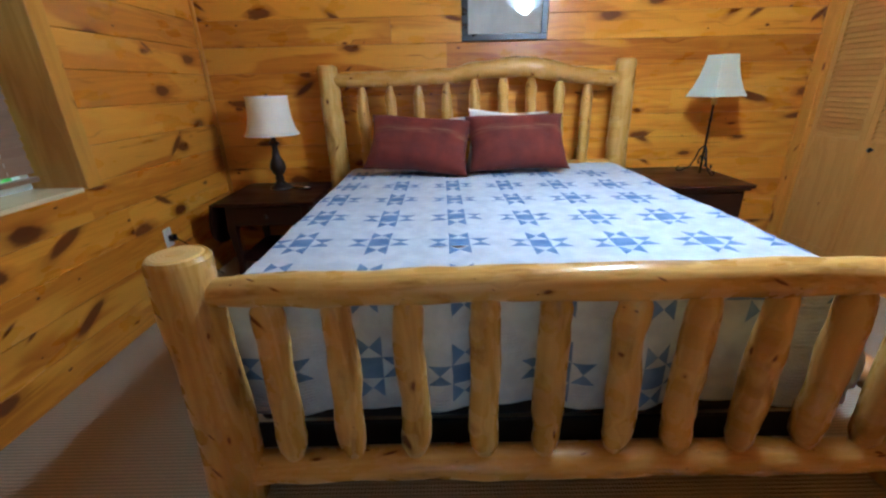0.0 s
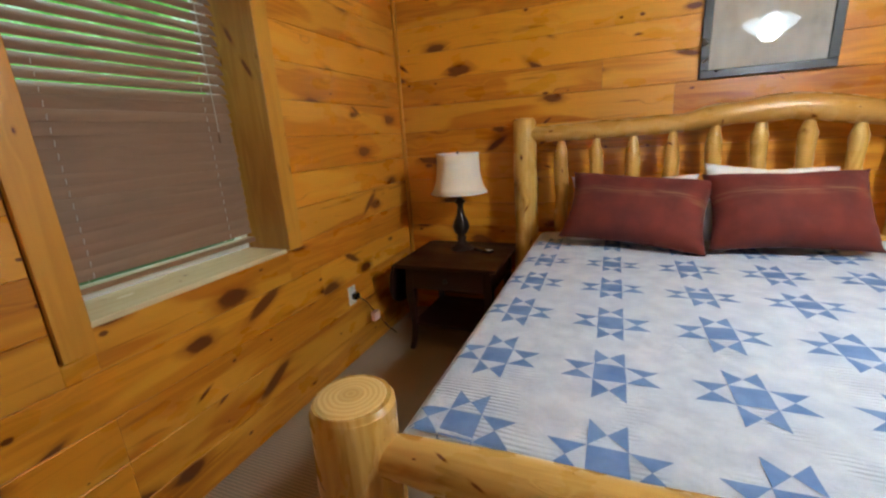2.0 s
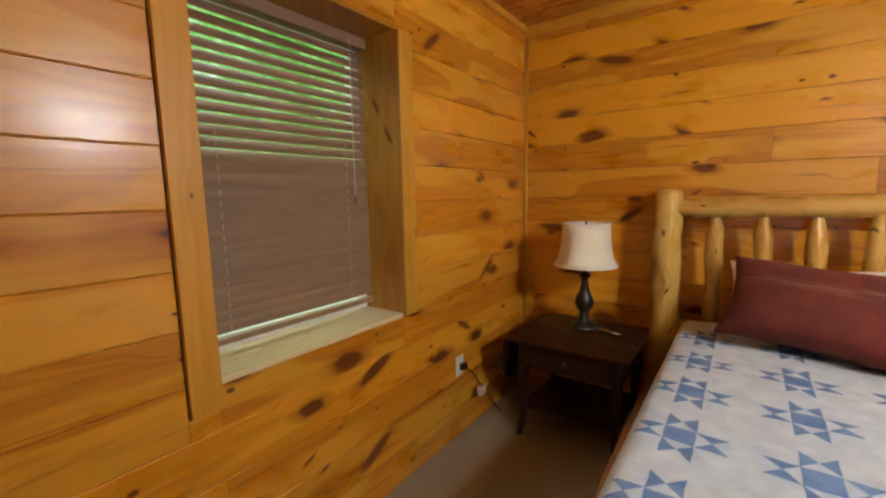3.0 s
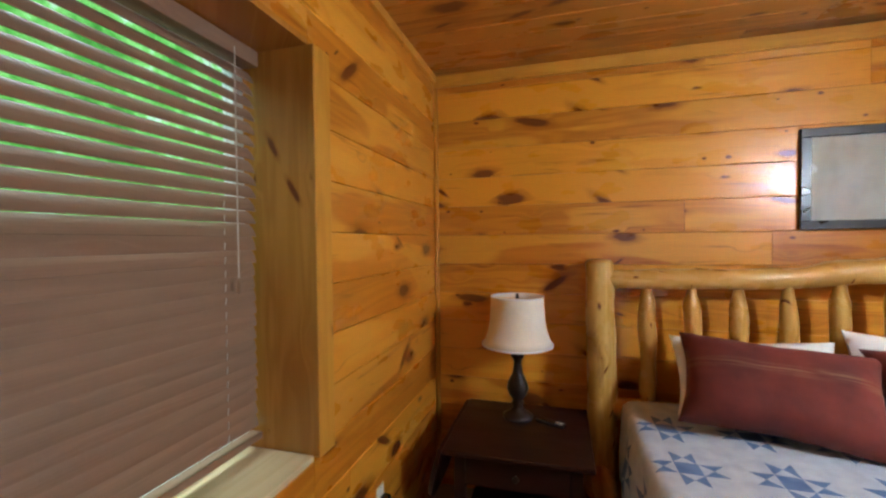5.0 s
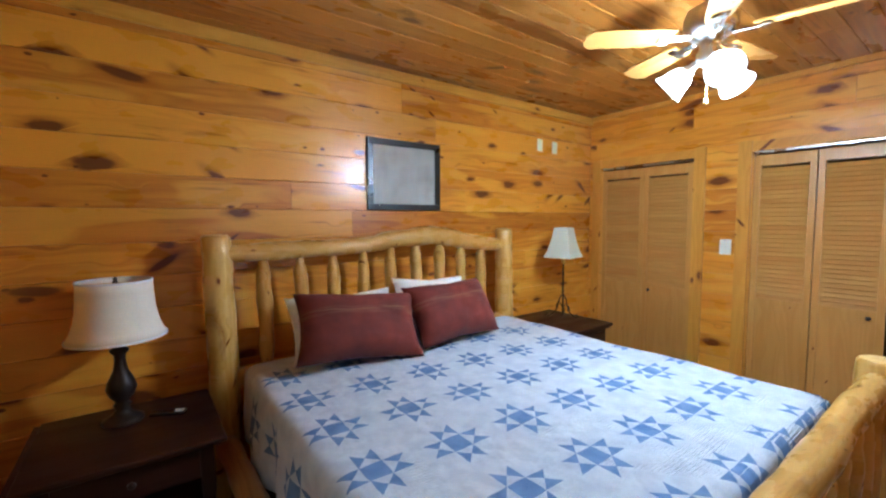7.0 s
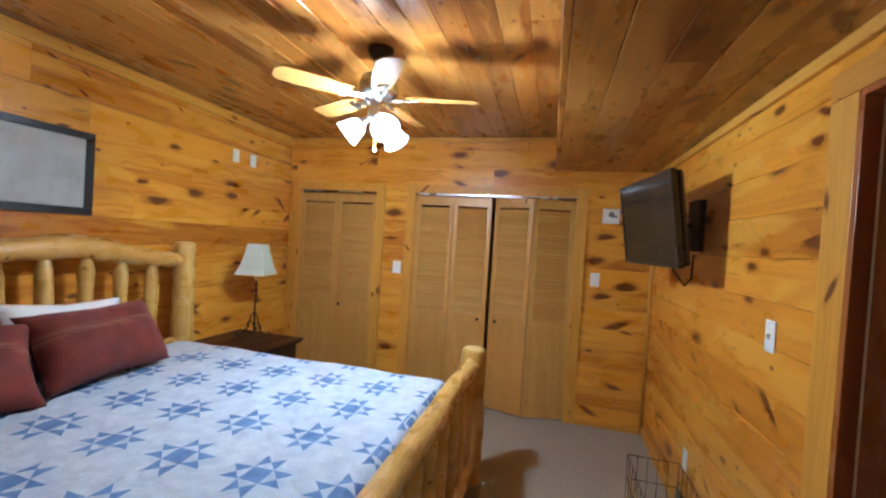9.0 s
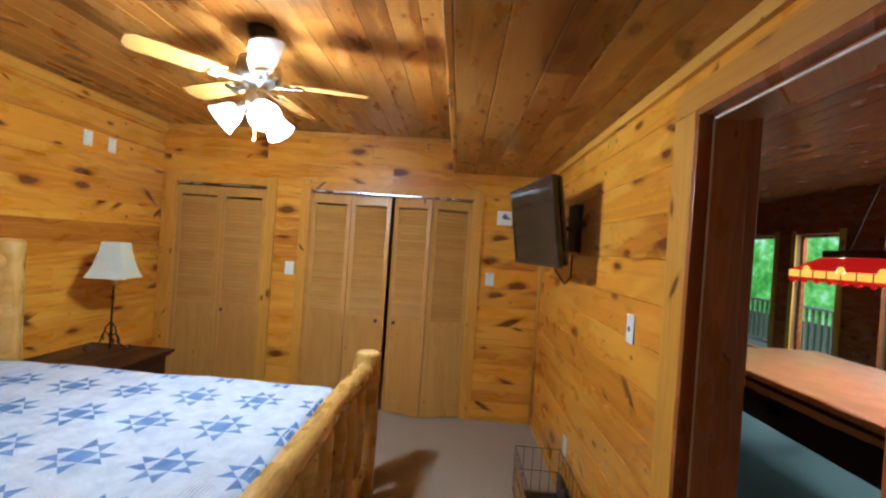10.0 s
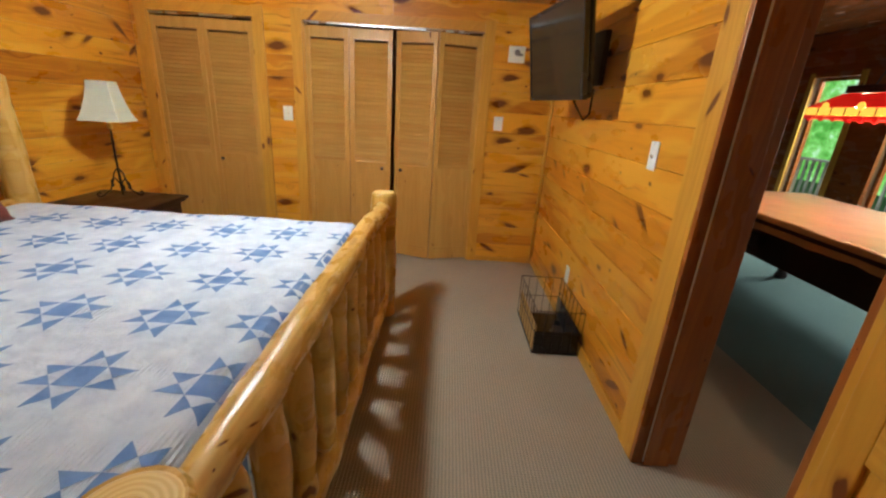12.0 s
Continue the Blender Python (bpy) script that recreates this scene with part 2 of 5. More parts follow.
WALL_PINE = pine("wall_pine", (0.71, 0.308, 0.018), (0.35, 0.108, 0.005), spread=0.75, coat=0.42, sap=0.6)
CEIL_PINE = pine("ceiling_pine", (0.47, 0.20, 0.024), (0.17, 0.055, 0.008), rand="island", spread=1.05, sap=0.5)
TRIM_PINE = pine("trim_pine", (0.66, 0.345, 0.040), (0.45, 0.195, 0.016), knots=0.45, spread=0.3, gloss=0.4, coat=0.04)
TRIM_UP = pine("trim_pine_upright", (0.66, 0.345, 0.040), (0.45, 0.195, 0.016), along=2, knots=0.45, spread=0.3, gloss=0.4, coat=0.04)
DOOR_PINE = pine("louver_pine", (0.57, 0.315, 0.070), (0.42, 0.205, 0.034), along=2, knots=0.12, spread=0.25, gloss=0.38)
SLAT_PINE = pine("slat_pine", (0.57, 0.315, 0.070), (0.42, 0.205, 0.034), along=1, knots=0.0, spread=0.25, gloss=0.38)
LOG = pine("peeled_log", (0.62, 0.40, 0.10), (0.36, 0.18, 0.028), along=2, knots=0.5, spread=0.25, gloss=0.26, size=2.2, stain=0.55)
LOG_X = pine("peeled_log_level", (0.62, 0.40, 0.10), (0.36, 0.18, 0.028), along=0, knots=0.5, spread=0.25, gloss=0.26, size=2.2, stain=0.6)
LOG_Y = pine("peeled_log_rail", (0.52, 0.28, 0.09), (0.30, 0.12, 0.03), along=1, knots=0.6, spread=0.2, gloss=0.35, size=2.0)
# sill pine made pale: daylight and sheen from under the blind, put into colour
SILL_DAYLIT = pine("daylit_sill_pine", (0.78, 0.68, 0.42), (0.60, 0.48, 0.24), along=1, knots=0.3, spread=0.2, gloss=0.16, coat=0.4)
JAMB_GLOSS = pine("window_jamb_pine", (0.50, 0.24, 0.035), (0.30, 0.12, 0.014), along=2, knots=0.35, spread=0.3, gloss=0.14, coat=0.5)
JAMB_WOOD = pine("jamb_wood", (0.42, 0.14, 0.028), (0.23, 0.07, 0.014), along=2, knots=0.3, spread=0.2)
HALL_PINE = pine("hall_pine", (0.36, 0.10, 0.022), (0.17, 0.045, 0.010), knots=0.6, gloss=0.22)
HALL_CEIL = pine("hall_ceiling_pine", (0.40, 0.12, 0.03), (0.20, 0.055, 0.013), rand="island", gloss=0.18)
DARK_WOOD = pine("mahogany", (0.030, 0.008, 0.005), (0.012, 0.004, 0.003), knots=0.0, spread=0.2, gloss=0.36, coat=0.0)
CARPET = carpet("beige_ribbed_carpet", (0.37, 0.30, 0.215))
TEAL = carpet("teal_carpet", (0.15, 0.19, 0.17))
PLASTER = plain("wall_core", (0.20, 0.09, 0.03), 0.8)
QUILT, PATCH, SHAM = quilt_cloth(), patch_cloth(), sham_cloth()
LINEN = plain("white_linen", (0.80, 0.80, 0.82), 0.9, vary=0.05, relief=0.001)
BLACK_CLOTH = plain("black_cloth", (0.012, 0.012, 0.015), 0.9)
SHADE_CREAM = plain("cream_lampshade", (0.78, 0.73, 0.60), 0.85, vary=0.05, scale=120)
SHADE_SAGE = plain("sage_lampshade", (0.52, 0.54, 0.42), 0.85, vary=0.05, scale=120)
BRONZE = plain("dark_bronze", (0.028, 0.020, 0.018), 0.32, 0.5, vary=0.4)
IRON = plain("black_iron", (0.03, 0.022, 0.02), 0.45, 0.6, vary=0.3)
BLACK_PLASTIC = plain("black_plastic", (0.012, 0.012, 0.014), 0.25)
SCREEN = plain("dark_screen", (0.010, 0.010, 0.010), 0.12, vary=0.05, relief=0.0)
WHITE_PLASTIC = plain("white_plastic", (0.78, 0.76, 0.68), 0.4, vary=0.04)
GREY_PLASTIC = plain("grey_plastic", (0.16, 0.15, 0.14), 0.4)
CHROME = plain("brushed_nickel", (0.62, 0.60, 0.56), 0.28, 1.0, vary=0.1)
BRASS = plain("brass", (0.62, 0.42, 0.12), 0.3, 1.0)
BLIND = pine("brown_blind", (0.29, 0.185, 0.115), (0.20, 0.125, 0.078), along=1, knots=0.0, spread=0.2, gloss=0.45, coat=0.0)
CORD = plain("blind_cord", (0.50, 0.46, 0.40), 0.8)
WHITE_PAINT = plain("white_vinyl", (0.75, 0.76, 0.74), 0.4, vary=0.04)
PANE = glass("window_pane")
FRAME_BLACK = plain("black_frame", (0.014, 0.014, 0.016), 0.3, vary=0.3)
FROSTED = glow("glowing_frosted_glass", (0.95, 0.98, 1.0), SHADE_GLOW)
BULB = glow("lit_bulb", (0.95, 0.98, 1.0), BULB_GLOW)
BLADE = pine("fan_blade_wood", (0.56, 0.30, 0.07), (0.40, 0.19, 0.04), along=0, knots=0.0, spread=0.1, gloss=0.3)
CARDBOARD = plain("cardboard", (0.46, 0.27, 0.09), 0.85)
LAMP_BULB = glow("lit_warm_bulb", (1.0, 0.72, 0.42), 240.0)
RED_GLASS = glow("lit_red_glass", (1.0, 0.010, 0.006), 0.5, (0.4, 0.01, 0.01))
AMBER_GLASS = glow("lit_amber_glass", (1.0, 0.50, 0.06), 1.3, (0.8, 0.5, 0.1))
TAN_COVER = plain("tan_table_cover", (0.70, 0.37, 0.18), 0.35, vary=0.15, scale=6, relief=0.004)
DECK_WOOD = plain("grey_deck_wood", (0.20, 0.19, 0.17), 0.8, vary=0.3)
WOODS = glowing_foliage_backdrop()

# ---- building helpers ----


def part(name, bm, material, parent=None, label="", smooth=False):
    """Link a bmesh as one mesh object, under a thing or a part if given."""
    mesh = bpy.data.meshes.new(name)
    bm.to_mesh(mesh)
    bm.free()
    if smooth:
        mesh.shade_smooth()
    if material:
        mesh.materials.append(material)
    ob = new(name, mesh)
    if parent:
        ob.parent = parent
    if label:
        ob["label"] = label
    return ob


def thing(name, label, category, at=(0, 0, 0), turn=0, group="", kind=""):
    """An empty at the base of a thing, which its parts hang under."""
    ob = tagged(new(name), label, category, group, kind)
    ob.matrix_basis = pose(*at, 0, 0, turn)
    return ob


def box(x0, x1, y0, y1, z0, z1, bevel=0.0, segs=2):
    bm = bmesh.new()
    m = Matrix.Translation(((x0 + x1) / 2, (y0 + y1) / 2, (z0 + z1) / 2)) @ Matrix.Diagonal((x1 - x0, y1 - y0, z1 - z0, 1))
    bmesh.ops.create_cube(bm, size=1, matrix=m)
    if bevel:
        bmesh.ops.bevel(bm, geom=bm.edges[:], offset=bevel, segments=segs, profile=0.5, affect="EDGES")
    return bm


def merged(*bms):
    """One bmesh out of several."""
    out = bmesh.new()
    for b in bms:
        tmp = bpy.data.meshes.new("tmp")
        b.to_mesh(tmp)
        b.free()
        out.from_mesh(tmp)
        bpy.data.meshes.remove(tmp)
    return out


def moved(bm, m):
    bmesh.ops.transform(bm, matrix=m, verts=bm.verts)
    return bm


def lathe(profile, seg=24, power=0.0, twist=0.0):
    """Turn (radius, z) pairs about z; seg 4 or 8 gives flat-sided bodies."""
    bm = bmesh.new()
    rings = []
    for r, z in profile:
        ring = []
        for i in range(seg):
            a = 2 * math.pi * i / seg + twist
            ring.append(bm.verts.new((r * math.cos(a), r * math.sin(a), z)))
        rings.append(ring)
    for a, b in zip(rings, rings[1:]):
        for i in range(seg):
            j = (i + 1) % seg
            bm.faces.new((a[i], a[j], b[j], b[i]))
    for ring, flip in ((rings[0], True), (rings[-1], False)):
        if profile[0 if flip else -1][0] > 1e-5:
            bm.faces.new(ring[::-1] if flip else ring)
    bmesh.ops.remove_doubles(bm, verts=bm.verts, dist=1e-6)
    bmesh.ops.recalc_face_normals(bm, faces=bm.faces)
    return bm


def tube(points, radii, seg=12, rough=0.0, seed=0.0, closed=False):
    """A tapered round bar along points; rough: how far its skin swells and dents, as on peeled logs."""
    bm = bmesh.new()
    pts = [Vector(p) for p in points]
    n = len(pts)
    rings = []
    side = None
    for i, p in enumerate(pts):
        if closed:
            d = pts[(i + 1) % n] - pts[i - 1]
        else:
            d = pts[min(i + 1, n - 1)] - pts[max(i - 1, 0)]
        d.normalize()
        if side is None:
            side = d.orthogonal().normalized()
        side = (side - d * side.dot(d)).normalized()
        up = d.cross(side)
        r = radii[i] if isinstance(radii, (list, tuple)) else radii
        ring = []
        for k in range(seg):
            a = 2 * math.pi * k / seg
            o = side * math.cos(a) + up * math.sin(a)
            q = p + o * r
            if rough:
                q += o * rough * (noise.noise(q * 7 + Vector((seed, seed * 2, 0))) + 0.6 * noise.noise(q * 19 + Vector((0, seed, seed))))
            ring.append(bm.verts.new(q))
        rings.append(ring)
    pairs = list(zip(rings, rings[1:])) + ([(rings[-1], rings[0])] if closed else [])
    for a, b in pairs:
        for k in range(seg):
            j = (k + 1) % seg
            bm.faces.new((a[k], a[j], b[j], b[k]))
    if not closed:
        bm.faces.new(rings[0][::-1])
        bm.faces.new(rings[-1])
    bmesh.ops.recalc_face_normals(bm, faces=bm.faces)
    return bm


def between(a, b, n):
    a, b = Vector(a), Vector(b)
    return [a.lerp(b, i / (n - 1)) for i in range(n)]


def wire(a, b, r=0.0025, seg=6):
    return tube([a, b], r, seg)


# ---- walls of boards ----
PITCH = 0.1755
BOARD = 0.018
plank_meshes = {}


def plank_mesh(length, height, material):
    """A board along x with eased edges; its face looks to -y and its back lies at y = 0."""
    key = (round(length, 3), round(height, 3), material.name)
    if key not in plank_meshes:
        t, c, e = BOARD, min(0.0035, height * 0.3), 0.0006
        prof = [(0, 0), (-(t - c), 0), (-(t - 0.0012), c * 0.55), (-t, c), (-t, height - c), (-(t - 0.0012), height - c * 0.55), (-(t - c), height), (0, height)]
        verts = [(x, y, z) for x in (e, length - e) for y, z in prof]
        k = len(prof)
        faces = [(i, i + 1, i + k + 1, i + k) for i in range(k - 1)] + [tuple(range(k))[::-1], tuple(range(k, 2 * k))]
        mesh = bpy.data.meshes.new("plank")
        mesh.from_pydata(verts, [], faces)
        mesh.materials.append(material)
        plank_meshes[key] = mesh
    return plank_meshes[key]


def board_wall(wall, corner, turn, length, height, holes, rng, material, longest=2.6):
    """Clad a wall in level boards. corner: where the run starts, on the boards' face; holes: (u0, u1, z0, z1)."""
    rot = pose(0, 0, 0, 0, 0, turn)
    back = rot @ Vector((0, BOARD, 0))
    z = 0.0
    while z < height - 0.01:
        top = min(z + PITCH, height)
        spans = []
        cuts = sorted({0.0, length, *[u for h in holes for u in h[:2] if h[3] > z and h[2] < top]})
        for u0, u1 in zip(cuts, cuts[1:]):
            mid = (u0 + u1) / 2
            lo, hi = z, top
            for h in holes:
                if h[0] < mid < h[1] and h[3] > z and h[2] < top:
                    if h[2] <= z and h[3] >= top:
                        lo = hi
                    elif h[2] > z:
                        hi = h[2]
                    else:
                        lo = h[3]
            if hi - lo > 0.012:
                spans.append((u0, u1, lo, hi))
        for u0, u1, lo, hi in spans:
            while u1 - u0 > 0.02:
                step = u1 - u0
                if step > longest:
                    step = rng.choice((1.0, 1.4, 1.8, 2.2, 2.5))
                    if u1 - u0 - step < 0.3:
                        step = u1 - u0
                ob = new("plank", plank_mesh(step, hi - lo - 0.0008, material))
                ob.parent = wall
                ob.matrix_basis = Matrix.Translation(Vector(corner) + back + rot @ Vector((u0, 0, lo))) @ rot
                u0 += step
        z += PITCH


def core(name, label, blocks):
    """The thickness of a wall behind its boards, with openings left free."""
    bm = merged(*[box(*b) for b in blocks])
    return tagged(part(name, bm, PLASTER), label, "wall", kind="structure")


def trim_board(x0, x1, y0, y1, z0, z1, material, parent=None, bevel=0.003, name="trim", label="varnished pine trim board"):
    ob = part(name, moved(box(-(x1 - x0) / 2, (x1 - x0) / 2, -(y1 - y0) / 2, (y1 - y0) / 2, 0, z1 - z0, bevel), Matrix()), material, parent)
    ob.location = ((x0 + x1) / 2, (y0 + y1) / 2, z0)
    if not parent:
        tagged(ob, label, "trim", kind="structure")
    return ob


# ---- the bedroom's shell ----
WX, EX, NY, SY, H = -1.66, 2.85, 3.12, -0.505, 2.57
SOFFIT_Y, SOFFIT_Z = 0.36, 2.266
T = 0.20
TW_ = 0.28
WIN = (0.895, 1.768, 0.866, 2.165)
DOOR = (-0.252, 0.424, 0.0, 2.075)
CL1, CL2 = (2.097, 2.984), (0.15, 1.681)
CLH = 2.03
DEEP = 0.62

part_floor = tagged(part("floor", box(WX - 0.4, EX + DEEP + 0.1, -1.52, NY + 0.3, -0.06, 0), CARPET), "beige ribbed low-pile carpet floor", "floor", kind="structure")

wall_north = core("wall_north", "knotty pine board wall behind the bed", [(WX - T, EX + T, NY + BOARD, NY + T, 0, H + 0.1)])
wall_west = core("wall_west", "knotty pine board wall with the window", [
    (WX - TW_, WX - BOARD, SY - T, WIN[0], 0, H + 0.1), (WX - TW_, WX - BOARD, WIN[1], NY + BOARD, 0, H + 0.1),
    (WX - TW_, WX - BOARD, WIN[0], WIN[1], 0, WIN[2]), (WX - TW_, WX - BOARD, WIN[0], WIN[1], WIN[3], H + 0.1)])
wall_east = core("wall_east", "knotty pine board wall with two closets", [
    (EX + BOARD, EX + 0.1, SY - T, CL2[0], 0, H + 0.1), (EX + BOARD, EX + 0.1, CL2[1], CL1[0], 0, H + 0.1), (EX + BOARD, EX + 0.1, CL1[1], NY + BOARD, 0, H + 0.1),
    (EX + BOARD, EX + 0.1, CL2[0], CL2[1], CLH, H + 0.1), (EX + BOARD, EX + 0.1, CL1[0], CL1[1], CLH, H + 0.1)])
wall_south = core("wall_south", "knotty pine board wall with the doorway", [
    (WX - BOARD, DOOR[0], SY - T + BOARD, SY - BOARD, 0, H + 0.1), (DOOR[1], EX + BOARD, SY - T + BOARD, SY - BOARD, 0, H + 0.1),
    (DOOR[0], DOOR[1], SY - T + BOARD, SY - BOARD, DOOR[3], H + 0.1)])
closet_shell = core("wall_closet", "plain closet interior walls", [
    (EX + DEEP, EX + DEEP + 0.05, SY - T, NY + T, 0, H), (EX + 0.1, EX + DEEP, 1.86, 1.90, 0, H), (EX + 0.1, EX + DEEP, SY - T, SY - T + 0.05, 0, H),
    (EX + 0.1, EX + DEEP, NY + 0.1, NY + T, 0, H)])


def board_ceiling(name, label, x0, x1, y0, y1, z, material, pitch=0.14, down=True, rng=random.Random(5)):
    """Boards along x in one mesh, seen from below, with eased edges."""
    verts, faces = [], []
    y = y0
    while y < y1 - 0.004:
        top = min(y + pitch, y1)
        x = x0
        while x < x1 - 0.01:
            step = min(x1 - x, rng.uniform(1.4, 3.2))
            if x1 - x - step < 0.4:
                step = x1 - x
            prof = [(y, z + 0.02), (y, z + 0.004), (y + 0.005, z), (top - 0.005, z), (top, z + 0.004), (top, z + 0.02)]
            b = len(verts)
            verts += [(xx, py, pz) for xx in (x + 0.001, x + step - 0.001) for py, pz in prof]
            faces += [(b + i, b + i + 6, b + i + 7, b + i + 1) for i in range(5)] + [(b, b + 5, b + 11, b + 6)]
            faces += [tuple(b + i for i in range(6)), tuple(b + 11 - i for i in range(6))]
            x += step
        y = top
    mesh = bpy.data.meshes.new(name)
    mesh.from_pydata(verts, [], faces)
    mesh.materials.append(material)
    return tagged(new(name, mesh), label, "ceiling", kind="structure")


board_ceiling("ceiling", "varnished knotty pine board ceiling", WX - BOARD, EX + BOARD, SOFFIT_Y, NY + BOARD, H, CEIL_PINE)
tagged(part("ceiling_slab", box(WX - T, EX + DEEP + 0.1, SY - T + BOARD, NY + T, H + 0.1, H + 0.2), PLASTER), "plain slab above the pine ceiling", "ceiling", kind="structure")
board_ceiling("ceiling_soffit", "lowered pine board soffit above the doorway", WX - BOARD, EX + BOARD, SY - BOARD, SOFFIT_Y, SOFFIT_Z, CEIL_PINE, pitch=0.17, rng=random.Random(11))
soffit_face = tagged(part("soffit_face", box(WX - BOARD, EX + BOARD, SOFFIT_Y - 0.02, SOFFIT_Y, SOFFIT_Z + 0.021, H + 0.02), TRIM_PINE), "upright pine face board of the soffit", "ceiling", kind="structure")

# crown, corner and base strips
for x0, x1, y0, y1, z0, z1 in ((WX, EX, NY - 0.022, NY, H - 0.075, H - 0.002), (WX, WX + 0.022, SOFFIT_Y + 0.002, NY - 0.022, H - 0.045, H - 0.002),
                               (EX - 0.022, EX, SOFFIT_Y + 0.002, NY - 0.022, H - 0.045, H - 0.002), (WX, EX, SY, SY + 0.024, SOFFIT_Z - 0.05, SOFFIT_Z - 0.002)):
    trim_board(x0, x1, y0, y1, z0, z1, TRIM_PINE, name="trim", label="narrow pine crown strip under the ceiling")
for x, y, top in ((WX + 0.012, NY - 0.012, H - 0.077), (EX - 0.012, SY + 0.012, SOFFIT_Z - 0.052), (WX + 0.012, SY + 0.012, SOFFIT_Z - 0.052)):
    ob = part("trim", lathe([(0.015, 0.0), (0.015, top)], 12), TRIM_UP, smooth=True)
    ob.location = (x, y, 0.0)
    tagged(ob, "slim round pine strip in the wall corner", "trim", kind="structure")
for x0, x1, y0, y1, z1 in ((DOOR[1] + 0.13, EX - 0.014, SY, SY + 0.014, 0.075), (EX - 0.014, EX, SY + 0.014, CL2[0] - 0.09, 0.042), (EX - 0.014, EX, CL2[1] + 0.09, CL1[0] - 0.09, 0.042)):
    trim_board(x0, x1, y0, y1, 0.0, z1, TRIM_PINE, name="baseboard", label="low varnished pine baseboard strip")

# ---- window ----
window_1 = thing("window_1", "deep pine-cased window with brown slatted blind", "window", (WX, 1.32, WIN[2]), kind="structure")


def local_box(parent, x0, x1, y0, y1, z0, z1, bevel=0.002):
    """A board in world places, as seen from its parent's base, with the origin in its middle."""
    p = parent.matrix_basis.translation
    c = Vector(((x0 + x1) / 2, (y0 + y1) / 2, (z0 + z1) / 2))
    bm = box(x0 - c.x, x1 - c.x, y0 - c.y, y1 - c.y, z0 - c.z, z1 - c.z, bevel)
    return bm, c - p


def child_box(name, parent, material, x0, x1, y0, y1, z0, z1, bevel=0.002, label=""):
    bm, at = local_box(parent, x0, x1, y0, y1, z0, z1, bevel)
    ob = part(name, bm, material, parent, label)
    ob.location = at
    return ob


OUT = WX - TW_ - 0.01
child_box("window_casing", window_1, TRIM_UP, WX, WX + 0.022, WIN[0] - 0.092, WIN[0], WIN[2] - 0.085, WIN[3] + 0.35)
child_box("window_casing", window_1, TRIM_UP, WX, WX + 0.022, WIN[1], WIN[1] + 0.09, WIN[2] - 0.006, WIN[3])
child_box("window_jamb", window_1, JAMB_GLOSS, OUT, WX + 0.020, WIN[0] - 0.018, WIN[0] + 0.002, WIN[2] + 0.001, WIN[3] - 0.001)
child_box("window_jamb", window_1, JAMB_GLOSS, OUT, WX + 0.020, WIN[1] - 0.002, WIN[1] + 0.018, WIN[2] + 0.001, WIN[3] - 0.001)
child_box("window_head", window_1, JAMB_GLOSS, OUT, WX + 0.001, WIN[0] + 0.003, WIN[1] - 0.003, WIN[3] - 0.003, WIN[3] + 0.016)
child_box("window_sill", window_1, SILL_DAYLIT, OUT, WX + 0.001, WIN[0] + 0.003, WIN[1] - 0.003, WIN[2] - 0.017, WIN[2] + 0.003)
FX0, FX1 = OUT, OUT + 0.045
for y0, y1 in ((WIN[0] + 0.003, WIN[0] + 0.045), (WIN[1] - 0.045, WIN[1] - 0.003)):
    child_box("window_frame", window_1, WHITE_PAINT, FX0, FX1, y0, y1, WIN[2] + 0.004, WIN[3] - 0.004)
for z0, z1 in ((WIN[2] + 0.004, WIN[2] + 0.05), (1.49, 1.54), (WIN[3] - 0.05, WIN[3] - 0.004)):
    child_box("window_frame", window_1, WHITE_PAINT, FX0 + 0.002, FX1 - 0.002, WIN[0] + 0.045, WIN[1] - 0.045, z0, z1)
for z0, z1 in ((WIN[2] + 0.05, 1.49), (1.54, WIN[3] - 0.05)):
    p = child_box("pane", window_1, PANE, FX0 + 0.016, FX0 + 0.020, WIN[0] + 0.045, WIN[1] - 0.045, z0, z1, 0.0)
    p.visible_shadow = False

BX = -1.865
blind = thing("window_blind", "brown slatted window blind, upper slats open", "blind", (BX, 1.3315, WIN[3] - 0.004))
child_box("headrail", blind, BLIND, BX - 0.03, BX + 0.03, WIN[0] + 0.012, WIN[1] - 0.012, WIN[3] - 0.055, WIN[3] - 0.006)
slat_bm = bmesh.new()
w, n = 0.05, 6
rows_ = []
for i in range(n + 1):
    s = i / n - 0.5
    rows_.append([slat_bm.verts.new((s * w, y, 0.004 * (1 - 4 * s * s))) for y in (-0.42, 0.42)])
for a, b in zip(rows_, rows_[1:]):
    slat_bm.faces.new((a[0], b[0], b[1], a[1]))
low = [[slat_bm.verts.new(v.co - Vector((0, 0, 0.0025))) for v in row] for row in rows_]
for a, b in zip(low, low[1:]):
    slat_bm.faces.new((a[1], b[1], b[0], a[0]))
for a, b in ((rows_[0], low[0]), (low[-1], rows_[-1])):
    slat_bm.faces.new((a[0], a[1], b[1], b[0]))
bmesh.ops.recalc_face_normals(slat_bm, faces=slat_bm.faces)
slat = part("slat", slat_bm, BLIND, blind)
slat_mesh = slat.data
zz = WIN[3] - 0.085
SLATS = []
while zz > 0.94:
    SLATS.append(zz)
    zz -= 0.041
for i, zz in enumerate(SLATS):
    ob = slat if i == 0 else new("slat", slat_mesh)
    ob.parent = blind
    tilt = 54 if zz > 1.56 else (66 if zz > 1.50 else 73)
    ob.matrix_basis = pose(0, 0.0, zz - (WIN[3] - 0.004), 0, tilt + 2.0 * math.sin(i * 2.1), 0.3 * math.sin(i * 1.3))
